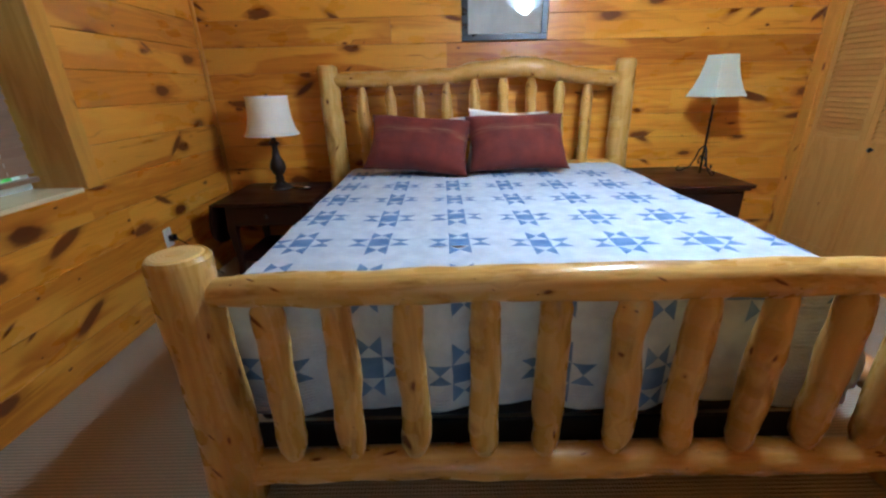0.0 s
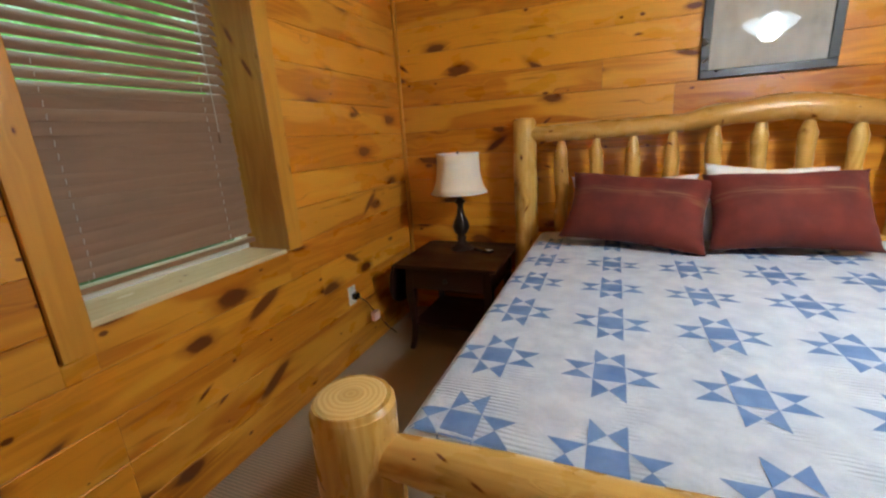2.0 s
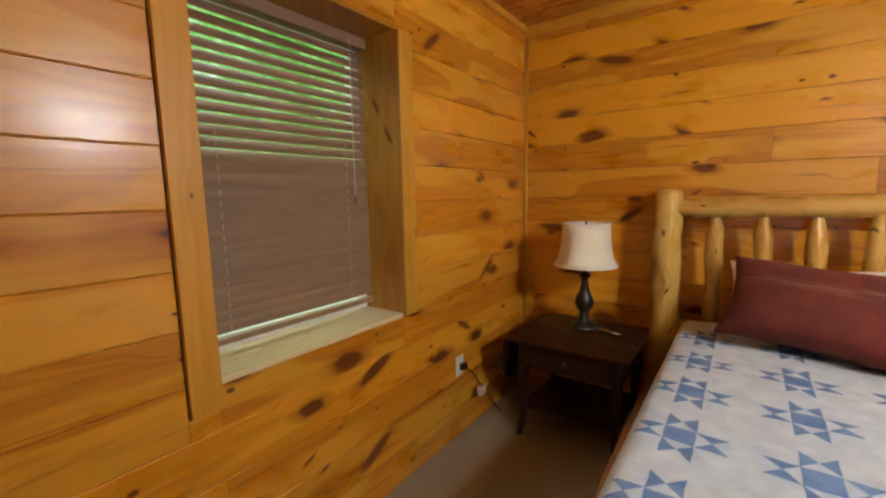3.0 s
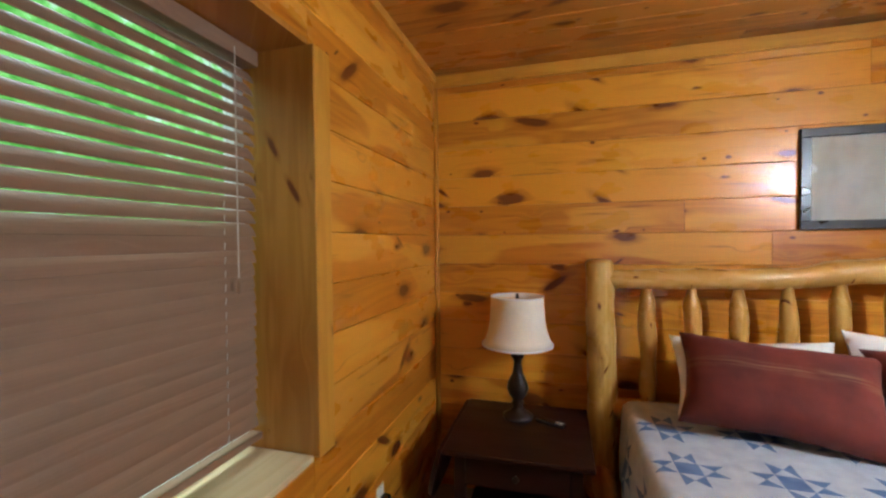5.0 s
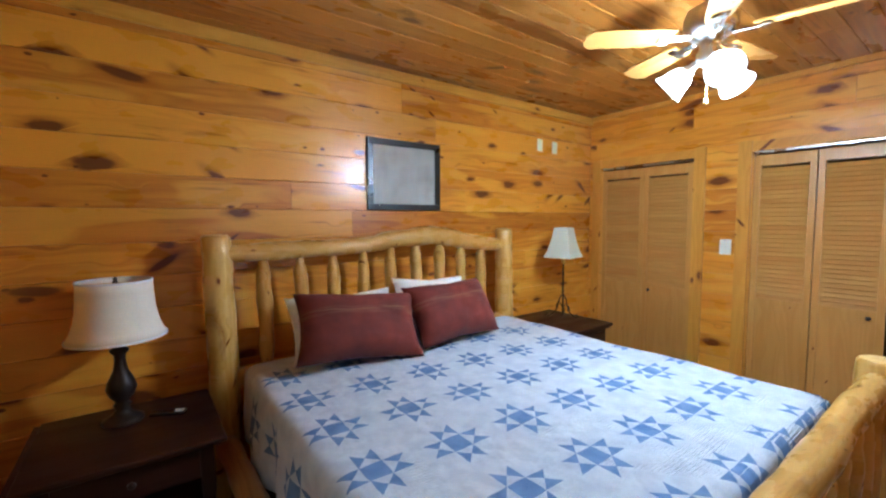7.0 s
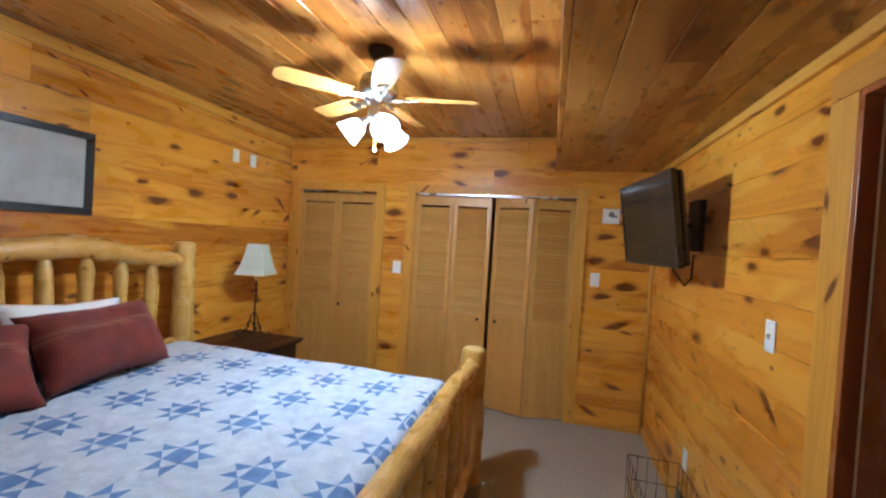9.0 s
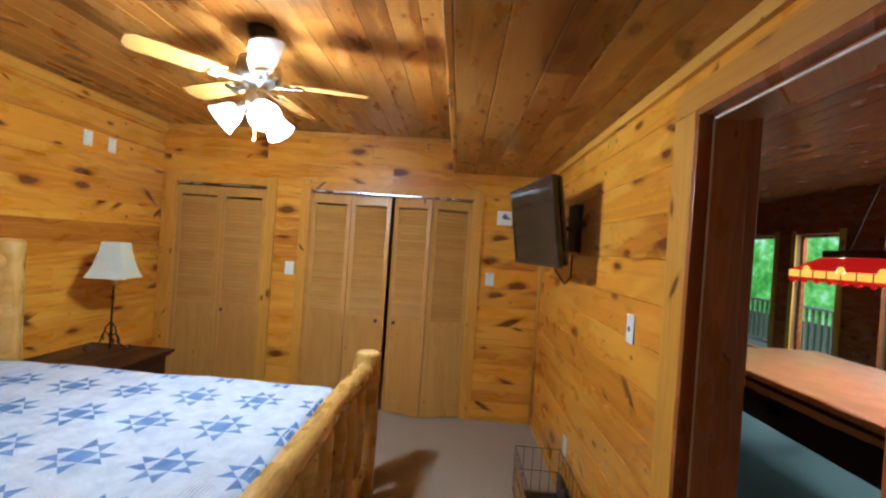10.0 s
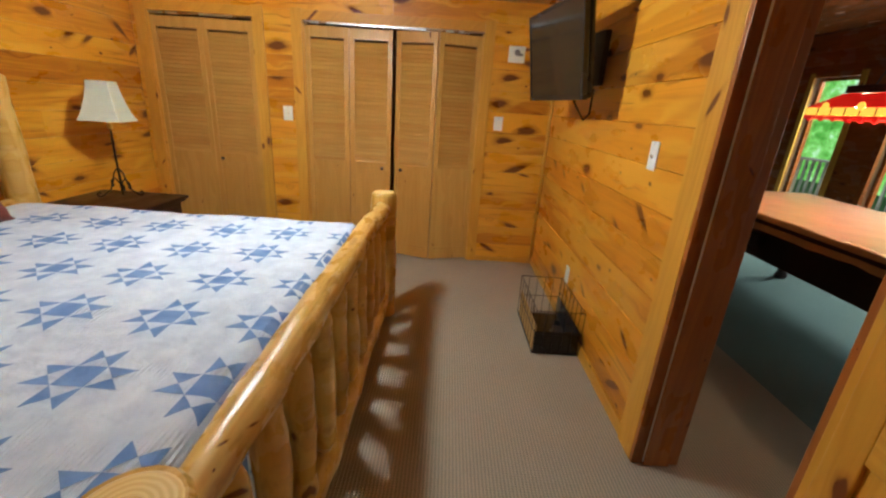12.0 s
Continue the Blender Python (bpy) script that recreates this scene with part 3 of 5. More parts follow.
child_box("bottom_rail", blind, BLIND, BX - 0.022, BX + 0.022, WIN[0] + 0.014, WIN[1] - 0.014, 0.908, 0.930)
for y in (-0.29, 0.29):
    part("cord", wire((-0.027, y, 0.92 - WIN[3]), (-0.027, y, -0.03), 0.0014), CORD, blind)
    for zz in SLATS:
        if zz < 1.70:
            part("ladder_loop", wire((0.012, y, zz - WIN[3] - 0.016), (0.012, y + 0.003, zz - WIN[3] + 0.004), 0.0016), CORD, blind)
wand = part("cord", wire((0.034, 0.32, -0.72), (0.034, 0.32, -0.03), 0.002), CORD, blind)
part("tassel", moved(lathe([(0.0, -0.05), (0.007, -0.045), (0.006, -0.01), (0.002, 0.0)], 10), Matrix.Translation((0.034, 0.32, -0.72))), BLIND, blind, "small brown pull tassel")

# ---- doorway ----
doorway = thing("door_1", "open doorway with pine casing and dark jambs", "doorway", ((DOOR[0] + DOOR[1]) / 2, SY, 0), kind="structure")
YB = SY - T + BOARD
child_box("door_casing", doorway, TRIM_UP, DOOR[1], DOOR[1] + 0.128, SY, SY + 0.02, 0, DOOR[3] - 0.001)
child_box("door_casing", doorway, TRIM_PINE, DOOR[0] - 0.09, DOOR[1] + 0.128, SY, SY + 0.021, DOOR[3], DOOR[3] + 0.088)
child_box("door_casing", doorway, TRIM_UP, DOOR[0] - 0.09, DOOR[0], SY, SY + 0.02, 0, DOOR[3] - 0.001)
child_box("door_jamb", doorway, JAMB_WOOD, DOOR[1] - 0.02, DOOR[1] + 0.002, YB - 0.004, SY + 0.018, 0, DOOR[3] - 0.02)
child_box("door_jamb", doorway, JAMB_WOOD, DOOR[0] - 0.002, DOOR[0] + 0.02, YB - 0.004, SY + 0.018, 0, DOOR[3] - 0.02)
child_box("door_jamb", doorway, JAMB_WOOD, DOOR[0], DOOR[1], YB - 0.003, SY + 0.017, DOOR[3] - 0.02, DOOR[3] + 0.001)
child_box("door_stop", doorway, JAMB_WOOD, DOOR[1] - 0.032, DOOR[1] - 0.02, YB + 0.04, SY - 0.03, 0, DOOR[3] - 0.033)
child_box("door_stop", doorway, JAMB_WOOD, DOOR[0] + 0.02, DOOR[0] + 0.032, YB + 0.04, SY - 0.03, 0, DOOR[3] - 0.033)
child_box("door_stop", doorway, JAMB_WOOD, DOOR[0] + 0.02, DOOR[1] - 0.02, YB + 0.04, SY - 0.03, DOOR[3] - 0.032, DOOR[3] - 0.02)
child_box("weather_strip", doorway, WHITE_PLASTIC, DOOR[1] - 0.030, DOOR[1] - 0.024, SY - 0.030, SY - 0.025, 0.02, DOOR[3] - 0.034, 0.001, "thin pale seal strip")
child_box("weather_strip", doorway, WHITE_PLASTIC, DOOR[0] + 0.033, DOOR[1] - 0.033, SY - 0.030, SY - 0.024, DOOR[3] - 0.037, DOOR[3] - 0.030, 0.001, "thin pale seal strip")

# six-panel leaf, folded back against the wall
leaf = thing("door_leaf", "six-panel varnished pine door standing wide open", "door", (DOOR[0] - 0.085, SY + 0.062, 0.012), 180 - 4)
LW, LH = 0.67, 2.0
for x0, x1 in ((0, 0.072), (LW - 0.072, LW), (LW / 2 - 0.045, LW / 2 + 0.045)):
    o = part("stile", box(x0, x1, -0.035, 0, 0, LH, 0.003), TRIM_UP, leaf)
for z0, z1 in ((0, 0.23), (0.83, 0.98), (1.58, 1.70), (LH - 0.11, LH)):
    for x0, x1 in ((0.072, LW / 2 - 0.045), (LW / 2 + 0.045, LW - 0.072)):
        part("rail", box(x0, x1, -0.0345, -0.0005, z0, z1, 0.003), TRIM_PINE, leaf)
for z0, z1 in ((0.23, 0.83), (0.98, 1.58), (1.70, LH - 0.11)):
    for x0, x1 in ((0.072, LW / 2 - 0.045), (LW / 2 + 0.045, LW - 0.072)):
        bm = merged(box(x0, x1, -0.024, -0.010, z0, z1), box(x0 + 0.035, x1 - 0.035, -0.031, -0.004, z0 + 0.035, z1 - 0.035, 0.006))
        part("panel", bm, TRIM_UP, leaf)
for z in (0.25, 1.0, 1.75):
    part("hinge", merged(moved(lathe([(0.006, -0.045), (0.006, 0.045)], 10), Matrix.Translation((-0.004, 0.004, z)))), BRASS, leaf, "small brass hinge")
knob = part("knob", moved(lathe([(0.012, 0), (0.010, 0.02), (0.026, 0.035), (0.028, 0.05), (0.018, 0.062), (0.0, 0.064)], 20), Matrix.Translation((LW - 0.06, -0.035, 0.93)) @ pose(0, 0, 0, 90, 0, 0)), BRASS, leaf, "round brass knob", smooth=True)

# ---- closets ----


def louver_panel(name, parent, width, hinge, angle, knob_side=0):
    """One bifold leaf: louvres above, a plain panel below. It swings about its hinge edge."""
    h, t = 1.985, 0.028
    grp = new(name)
    grp.parent = parent
    grp.matrix_basis = pose(*hinge, 0, 0, angle)
    lo, hi, base = 0.875, 1.90, 0.10
    st = 0.042
    bm = merged(box(-t / 2, t / 2, 0.001, st, 0, h, 0.002), box(-t / 2, t / 2, width - st, width - 0.001, 0, h, 0.002),
                box(-t / 2 + 0.001, t / 2 - 0.001, st, width - st, hi, h, 0.002), box(-t / 2 + 0.001, t / 2 - 0.001, st, width - st, lo - 0.085, lo, 0.002),
                box(-t / 2 + 0.001, t / 2 - 0.001, st, width - st, 0, base, 0.002), box(-0.006, 0.006, st - 0.004, width - st + 0.004, base - 0.005, lo - 0.08))
    part("frame", bm, DOOR_PINE, grp)
    key = round(width, 3)
    if key not in louvre_cache:
        b = box(-0.022, 0.022, -(width / 2 - st), width / 2 - st, -0.003, 0.003, 0.001, 1)
        mesh = bpy.data.meshes.new("slat")
        b.to_mesh(mesh)
        b.free()
        mesh.materials.append(SLAT_PINE)
        louvre_cache[key] = mesh
    z = lo + 0.018
    while z < hi - 0.008:
        s = new("slat", louvre_cache[key])
        s.parent = grp
        s.matrix_basis = pose(0.0, width / 2, z, 0, -56, 0)
        z += 0.0335
    if knob_side:
        y = width - 0.075 if knob_side > 0 else 0.075
        part("knob", moved(lathe([(0.006, 0), (0.006, 0.012), (0.015, 0.02), (0.016, 0.027), (0.0, 0.032)], 14), Matrix.Translation((-t / 2, y, lo - 0.045)) @ pose(0, 0, 0, 0, -90, 0)), BRONZE, grp, "small dark wooden knob", smooth=True)
    return grp


louvre_cache = {}


def closet(name, label, y0, y1, leaves):
    c = thing(name, label, "closet door", (EX, (y0 + y1) / 2, 0))
    top = CLH
    for a, b in ((y0 - 0.09, y0), (y1, min(y1 + 0.09, NY - 0.002))):
        child_box("casing", c, TRIM_UP, EX - 0.024, EX, a, b, 0, top + 0.085)
    child_box("casing", c, TRIM_PINE, EX - 0.018, EX, y0, y1, top, top + 0.075)
    child_box("jamb", c, TRIM_UP, EX, EX + 0.1, y0 - 0.004, y0 + 0.010, 0, top - 0.012)
    child_box("jamb", c, TRIM_UP, EX, EX + 0.1, y1 - 0.010, y1 + 0.004, 0, top - 0.012)
    child_box("track", c, CHROME, EX + 0.004, EX + 0.03, y0 + 0.012, y1 - 0.012, top - 0.016, top - 0.002, 0.001, "grey metal sliding track")
    for args in leaves:
        louver_panel("leaf", c, *args)
    return c


mid1 = (CL1[0] + CL1[1]) / 2
lw1 = (CL1[1] - CL1[0]) / 2 - 0.012
closet("closet_doors", "closed pair of louvred pine bifold closet doors", CL1[0], CL1[1], [
    (lw1, (0.022, CL1[0] - mid1 + 0.011, 0.012), 0, 1), (lw1, (0.022, 0.0, 0.012), 0, 0)])
mid2 = (CL2[0] + CL2[1]) / 2
lw2 = (CL2[1] - CL2[0]) / 4 - 0.009
fold = 16.0
inner = lw2 * math.cos(radians(fold))
out_ = lw2 * math.sin(radians(fold))
ys = CL2[0] - mid2 + 0.012
closet("closet_doors", "wide louvred pine bifold closet doors, one pair ajar", CL2[0], CL2[1], [
    (lw2, (0.022, ys, 0.012), fold, 0), (lw2, (0.022 - out_, ys + inner + 0.003, 0.012), -fold, 1),
    (lw2, (0.022, CL2[1] - mid2 - 0.012 - 2 * lw2 - 0.003, 0.012), 0, -1), (lw2, (0.022, CL2[1] - mid2 - 0.012 - lw2, 0.012), 0, 0)])

# ---- bed ----
FY, HY = 0.795, 2.945
bed = thing("log_bed", "king-size bed frame of peeled varnished pine logs", "bed", (0.42, 1.9, 0))
BO = Vector((0.42, 1.9, 0))


def bed_log(name, pts, radii, material, seed, seg=14, rough=0.010, n=12):
    """A log of the bed, along a line of places with radii, with uneven skin; its origin lies in its middle."""
    dense, rad = [], []
    for i in range(len(pts) - 1):
        k = max(2, n // (len(pts) - 1))
        for j in range(k + (i == len(pts) - 2)):
            f = j / k
            dense.append(Vector(pts[i]).lerp(Vector(pts[i + 1]), f))
            rad.append(radii[i] * (1 - f) + radii[i + 1] * f)
    mid = (dense[0] + dense[-1]) / 2
    bm = tube([p - mid for p in dense], rad, seg, rough, seed)
    ob = part(name, bm, material, bed, smooth=True)
    ob.location = mid - BO
    mod = ob.modifiers.new("edge", "EDGE_SPLIT")
    mod.split_angle = radians(50)
    return ob


def post(name, x, y, top, r0, r1, seed):
    ob = bed_log(name, [(x, y, 0), (x + 0.012, y, top * 0.45), (x, y, top - 0.012), (x, y, top)], [r0, (r0 + r1) / 2, r1, r1 - 0.008], LOG, seed, 18, 0.008, 18)
    return ob


def end_grain():
    """Sawn log end: growth rings round the heart."""
    m = Nodes("log_end_grain")
    sep = m.n("SeparateXYZ", Vector=m.coord())
    flat = m.n("CombineXYZ", X=sep.outputs[0], Y=sep.outputs[1], Z=0.0).outputs[0]
    d = m.n("VectorMath", _0=flat)
    d.operation = "LENGTH"
    rr_ = m.math("ADD", d.outputs[1], m.math("MULTIPLY", m.noise(flat, 18.0, 2.0), 0.010))
    ring = m.math("SINE", m.math("MULTIPLY", rr_, 620.0))
    heart = m.grey(rr_, 0.030, 0.022)
    col = m.mix(m.grey(ring, -1.0, 1.0), (0.66, 0.42, 0.12), (0.76, 0.54, 0.20))
    return m.set(Base_Color=m.mix(m.math("MULTIPLY", heart, 0.35), col, (0.50, 0.27, 0.06)), Roughness=0.32)


END_GRAIN = end_grain()


def post_top(x, y, z, r):
    ob = part("end_grain", lathe([(0, 0), (r - 0.004, 0), (r - 0.012, 0.004), (0.025, 0.005), (0.023, 0.0065), (0, 0.0065)], 28), END_GRAIN, bed, "pale sawn log end with rings")
    ob.location = Vector((x, y, z)) - BO


post("head_post", -0.705, HY, 1.435, 0.082, 0.070, 1.0)
post("head_post", 1.395, HY, 1.435, 0.084, 0.070, 2.0)
post("foot_post", -0.620, FY, 0.890, 0.092, 0.082, 3.0)
post("foot_post", 1.640, FY, 0.870, 0.092, 0.080, 4.0)
for px_, py_, pz_, pr_ in ((-0.705, HY, 1.435, 0.062), (1.395, HY, 1.435, 0.062), (-0.620, FY, 0.890, 0.074), (1.640, FY, 0.870, 0.072)):
    post_top(px_, py_, pz_ - 0.0005, pr_)
bed_log("head_rail", [(-0.66, HY, 1.34), (-0.24, HY, 1.342), (0.16, HY, 1.352), (0.40, HY, 1.388), (0.66, HY, 1.406), (0.97, HY, 1.355), (1.20, HY, 1.322), (1.36, HY, 1.306)],
        [0.045, 0.052, 0.050, 0.060, 0.066, 0.060, 0.054, 0.047], LOG_X, 5.0, 16, 0.012, 28)
bed_log("lower_head_rail", [(-0.66, HY, 0.66), (0.4, HY, 0.67), (1.36, HY, 0.70)], [0.05, 0.055, 0.05], LOG_X, 6.0)
bed_log("foot_rail", [(-0.57, FY, 0.775), (-0.2, FY, 0.780), (0.3, FY, 0.786), (0.9, FY, 0.785), (1.60, FY, 0.775)], [0.044, 0.050, 0.053, 0.056, 0.052], LOG_X, 7.0, 16, 0.009, 24)
bed_log("lower_foot_rail", [(-0.57, FY, 0.125), (0.4, FY, 0.125), (1.60, FY, 0.13)], [0.052, 0.058, 0.055], LOG_X, 8.0, 16, 0.010, 20)
for i in range(9):
    x = -0.476 + i * 0.2025
    top = 1.268 + 0.065 * math.exp(-((x - 0.62) / 0.42) ** 2) - 0.03 * max(0, x - 0.9)
    bed_log("spindle", [(x, HY, 0.69), (x + 0.004, HY, 0.95), (x, HY, top - 0.06), (x, HY, top - 0.01), (x, HY, top + 0.04)], [0.034, 0.042, 0.038, 0.026, 0.018], LOG, 10.0 + i, 12, 0.010, 16)
for i, x in enumerate((-0.41, -0.215, -0.014, 0.206, 0.402, 0.627, 0.82, 1.035, 1.243, 1.44)):
    w = 0.006 * math.sin(i * 2.3)
    bed_log("spindle", [(x, FY, 0.76), (x, FY, 0.715), (x + w, FY, 0.60), (x - w, FY, 0.33), (x, FY, 0.22), (x, FY, 0.155)], [0.030, 0.042, 0.047, 0.047, 0.043, 0.022], LOG, 30.0 + i, 14, 0.010, 20)
bed_log("side_rail", [(-0.65, FY + 0.05, 0.33), (-0.68, 1.9, 0.33), (-0.705, HY - 0.05, 0.33)], [0.055, 0.06, 0.055], LOG_Y, 9.0, 14, 0.008, 16)
bed_log("side_rail", [(1.56, FY + 0.05, 0.33), (1.50, 1.9, 0.33), (1.42, HY - 0.05, 0.33)], [0.055, 0.06, 0.055], LOG_Y, 9.5, 14, 0.008, 16)

# box spring, mattress, quilt
tagged(part("box_spring", box(-0.585, 1.36, 0.945, 2.90, 0.173, 0.42, 0.02), BLACK_CLOTH), "black fabric box spring inside the bed frame", "box spring")
ob = part("bed_skirt", merged(box(-0.60, 1.375, 0.93, 0.944, 0.06, 0.172, 0.004)), BLACK_CLOTH)
tagged(ob, "black cloth hem hanging below the mattress", "bedding")
tagged(part("mattress", box(-0.575, 1.355, 0.94, 2.90, 0.421, 0.715, 0.05, 4), LINEN, smooth=True), "thick white mattress under the quilt", "mattress")

QX0, QX1, QY0, QY1, QZ = -0.605, 1.395, 0.905, 2.885, 0.728


def quilt():
    """A sheet that lies on the mattress and hangs over both sides and the foot, with soft folds."""
    drop_s, drop_f, r = 0.38, 0.445, 0.05
    us = np.concatenate([np.linspace(QX0 - drop_s, QX0, 20), np.linspace(QX0, QX1, 64)[1:], np.linspace(QX1, QX1 + drop_s, 20)[1:]])
    vs = np.concatenate([np.linspace(QY0 - drop_f, QY0, 24), np.linspace(QY0, QY1, 64)[1:]])
    bm = bmesh.new()
    uvl = bm.loops.layers.uv.new("UVMap")
    grid = []

    def turn_over(d):
        """How far out and down a point lies that hangs d beyond the edge."""
        if d <= 0:
            return 0.0, 0.0
        arc = r * math.pi / 2
        if d < arc:
            a = d / r
            return r * math.sin(a), r * (1 - math.cos(a))
        return r, r + d - arc

    for v in vs:
        row = []
        for u in us:
            dl, dr, df = QX0 + r - u, u - (QX1 - r), QY0 + r - v
            ox, dz1 = turn_over(max(dl, dr))
            oy, dz2 = turn_over(df)
            x = min(max(u, QX0 + r), QX1 - r) + (ox if dr > dl else -ox)
            y = max(v, QY0 + r) - oy
            dz = max(dz1, dz2)
            hang = max(0.0, dz - r)
            wave = 0.020 * min(1, hang / 0.2)
            if dz1 > 0.04:
                x += (1 if dr > dl else -1) * wave * (math.sin(v * 13) + 0.6 * math.sin(v * 29 + 1) + 0.8)
            if dz2 > 0.04:
                y -= wave * (math.sin(u * 11 + 0.5) + 0.5 * math.sin(u * 27) + 0.5)
            q = Vector((u, v, 0))
            puff = 0.010 * noise.noise(q * 3.1) + 0.005 * noise.noise(q * 9) + 0.002 * noise.noise(q * 31)
            hem = 0.02 * noise.noise(Vector((u * 2.3, v * 2.3, 4))) * min(1, hang / 0.3)
            row.append(bm.verts.new((x, y, QZ - dz + (puff if dz < 0.02 else puff * 0.3) + hem)))
        grid.append(row)
    bm.verts.index_update()
    for j in range(len(vs) - 1):
        for i in range(len(us) - 1):
            f = bm.faces.new((grid[j][i], grid[j][i + 1], grid[j + 1][i + 1], grid[j + 1][i]))
            for loop, (a, b) in zip(f.loops, ((us[i], vs[j]), (us[i + 1], vs[j]), (us[i + 1], vs[j + 1]), (us[i], vs[j + 1]))):
                loop[uvl].uv = (a - 0.12, b - 1.585)
    bmesh.ops.recalc_face_normals(bm, faces=bm.faces)
    places = np.array([[v.co for v in row] for row in grid])
    middle = Vector((0.4, 1.9, 0.3))

    def on_sheet(u, v, lift=0.0022):
        """The place of a point of the flat sheet once it lies on the bed, a little above the cloth."""
        i = min(max(int(np.searchsorted(us, u)) - 1, 0), len(us) - 2)
        j = min(max(int(np.searchsorted(vs, v)) - 1, 0), len(vs) - 2)
        a_, b_ = (u - us[i]) / (us[i + 1] - us[i]), (v - vs[j]) / (vs[j + 1] - vs[j])
        p00, p10, p01, p11 = (Vector(places[j, i]), Vector(places[j, i + 1]), Vector(places[j + 1, i]), Vector(places[j + 1, i + 1]))
        p = p00.lerp(p10, a_).lerp(p01.lerp(p11, a_), b_)
        nor = (p10 - p00 + p11 - p01).cross(p01 - p00 + p11 - p10)
        if nor.length < 1e-9:
            return p
        nor.normalize()
        if nor.dot(p - middle) < 0:
            nor.negate()
        return p + nor * lift

    ob = part("quilt", bm, QUILT, smooth=True)
    mod = ob.modifiers.new("thickness", "SOLIDIFY")
    mod.thickness, mod.offset = 0.010, -1.0
    if sum(f_.normal.z for f_ in ob.data.polygons) < 0:
        mod.offset = 1.0
    # patchwork stars: a square and eight points each
    c = 0.080
    patches = [((-0.5, -0.5), (0.5, -0.5), (0.5, 0.5), (-0.5, 0.5))]
    for q in range(4):
        rot = lambda x, y, q=q: [(x, y), (-y, x), (-x, -y), (y, -x)][q]
        for sx in (-0.5, 0.5):
            patches.append((rot(sx, 0.5), rot(sx, 1.5), rot(0.0, 1.0), rot(0.0, 1.0)))
    for cu in np.arange(0.15 - 3 * 0.309, QX1 + 0.38, 0.309):
        for cv in np.arange(1.585 - 3 * 0.323, QY1, 0.323) - 0.05 * (cu - 0.15):
            if cu - 1.4 * c < us[0] or cu + 1.4 * c > us[-1] or cv - 1.4 * c < vs[0] or cv + 1.5 * c > vs[-1]:
                continue
            if (cu < QX0 or cu > QX1) and cv < QY0 + 0.1:
                continue
            sb = bmesh.new()
            k_ = 4
            for quad in patches:
                w_ = 0.012 * random.uniform(-1, 1)
                g_ = [[None] * (k_ + 1) for _ in range(k_ + 1)]
                for y_ in range(k_ + 1):
                    for x_ in range(k_ + 1):
                        e0 = [quad[0][n_] + (quad[1][n_] - quad[0][n_]) * x_ / k_ for n_ in (0, 1)]
                        e1 = [quad[3][n_] + (quad[2][n_] - quad[3][n_]) * x_ / k_ for n_ in (0, 1)]
                        pu, pv = [e0[n_] + (e1[n_] - e0[n_]) * y_ / k_ for n_ in (0, 1)]
                        wob_ = 0.0025 * noise.noise(Vector((pu * 2 + cu * 9, pv * 2 + cv * 9, w_)))
                        g_[y_][x_] = sb.verts.new(on_sheet(cu + pu * c + wob_, cv + pv * c + wob_))
                for y_ in range(k_):
                    for x_ in range(k_):
                        sb.faces.new((g_[y_][x_], g_[y_][x_ + 1], g_[y_ + 1][x_ + 1], g_[y_ + 1][x_]))
            bmesh.ops.remove_doubles(sb, verts=sb.verts, dist=1e-5)
            bmesh.ops.dissolve_degenerate(sb, edges=sb.edges, dist=1e-6)
            bmesh.ops.recalc_face_normals(sb, faces=sb.faces)
            part("star_patch", sb, PATCH, ob)
    return tagged(ob, "white quilt with blue star patchwork spread over bed", "quilt")


quilt()


def pillow(w, h, d, seed, material, name, label, m, flange=0.02):
    """A stuffed pillow: full in the middle, pinched towards its corners, with creases."""
    bm = bmesh.new()
    n = 26
    for side in (1, -1):
        grid = []
        for j in range(n + 1):
            row = []
            for i in range(n + 1):
                a, b = i / n * 2 - 1, j / n * 2 - 1
                fill = max(0.0, (1 - a ** 4) * (1 - b ** 4)) ** 0.75
                pull = 1 - 0.13 * (1 - abs(a)) * abs(b) ** 3
                x, y = a * w / 2 * (1 - 0.09 * (1 - b * b) * abs(a) ** 3), b * h / 2 * pull
                q = Vector((a * 1.7, b * 1.4, seed + side))
                z = side * (d / 2 * fill + 0.004) + 0.012 * noise.noise(q * 1.6) * fill + 0.004 * noise.noise(q * 5)
                row.append(bm.verts.new((x, y, z)))
            grid.append(row)
        for j in range(n):
            for i in range(n):
                f = (grid[j][i], grid[j][i + 1], grid[j + 1][i + 1], grid[j + 1][i])
                bm.faces.new(f if side > 0 else f[::-1])
    edge = [v for v in bm.verts]
    bmesh.ops.remove_doubles(bm, verts=edge, dist=0.0085)
    bmesh.ops.recalc_face_normals(bm, faces=bm.faces)
    ob = part(name, bm, material, smooth=True)
    ob.matrix_basis = m
    return tagged(ob, label, "pillow", "pillows on the bed")


pillow(0.70, 0.40, 0.22, 1.0, SHAM, "pillow", "maroon pillow sham with faint stripes, leaning on another", pose(-0.065, 2.58, 0.930, 56, 4, -9))
pillow(0.68, 0.40, 0.23, 7.0, SHAM, "pillow", "maroon pillow sham with an ochre stripe, leaning back", pose(0.59, 2.59, 0.930, 58, 0, 6))
pillow(0.66, 0.40, 0.16, 3.0, LINEN, "pillow", "plain white pillow behind a maroon sham", pose(-0.07, 2.77, 0.893, 70, 0, 0))
pillow(0.56, 0.42, 0.16, 5.0, LINEN, "pillow", "plain white pillow showing above a maroon sham", pose(0.55, 2.76, 0.925, 70, 3, -3))

# ---- bedside tables ----


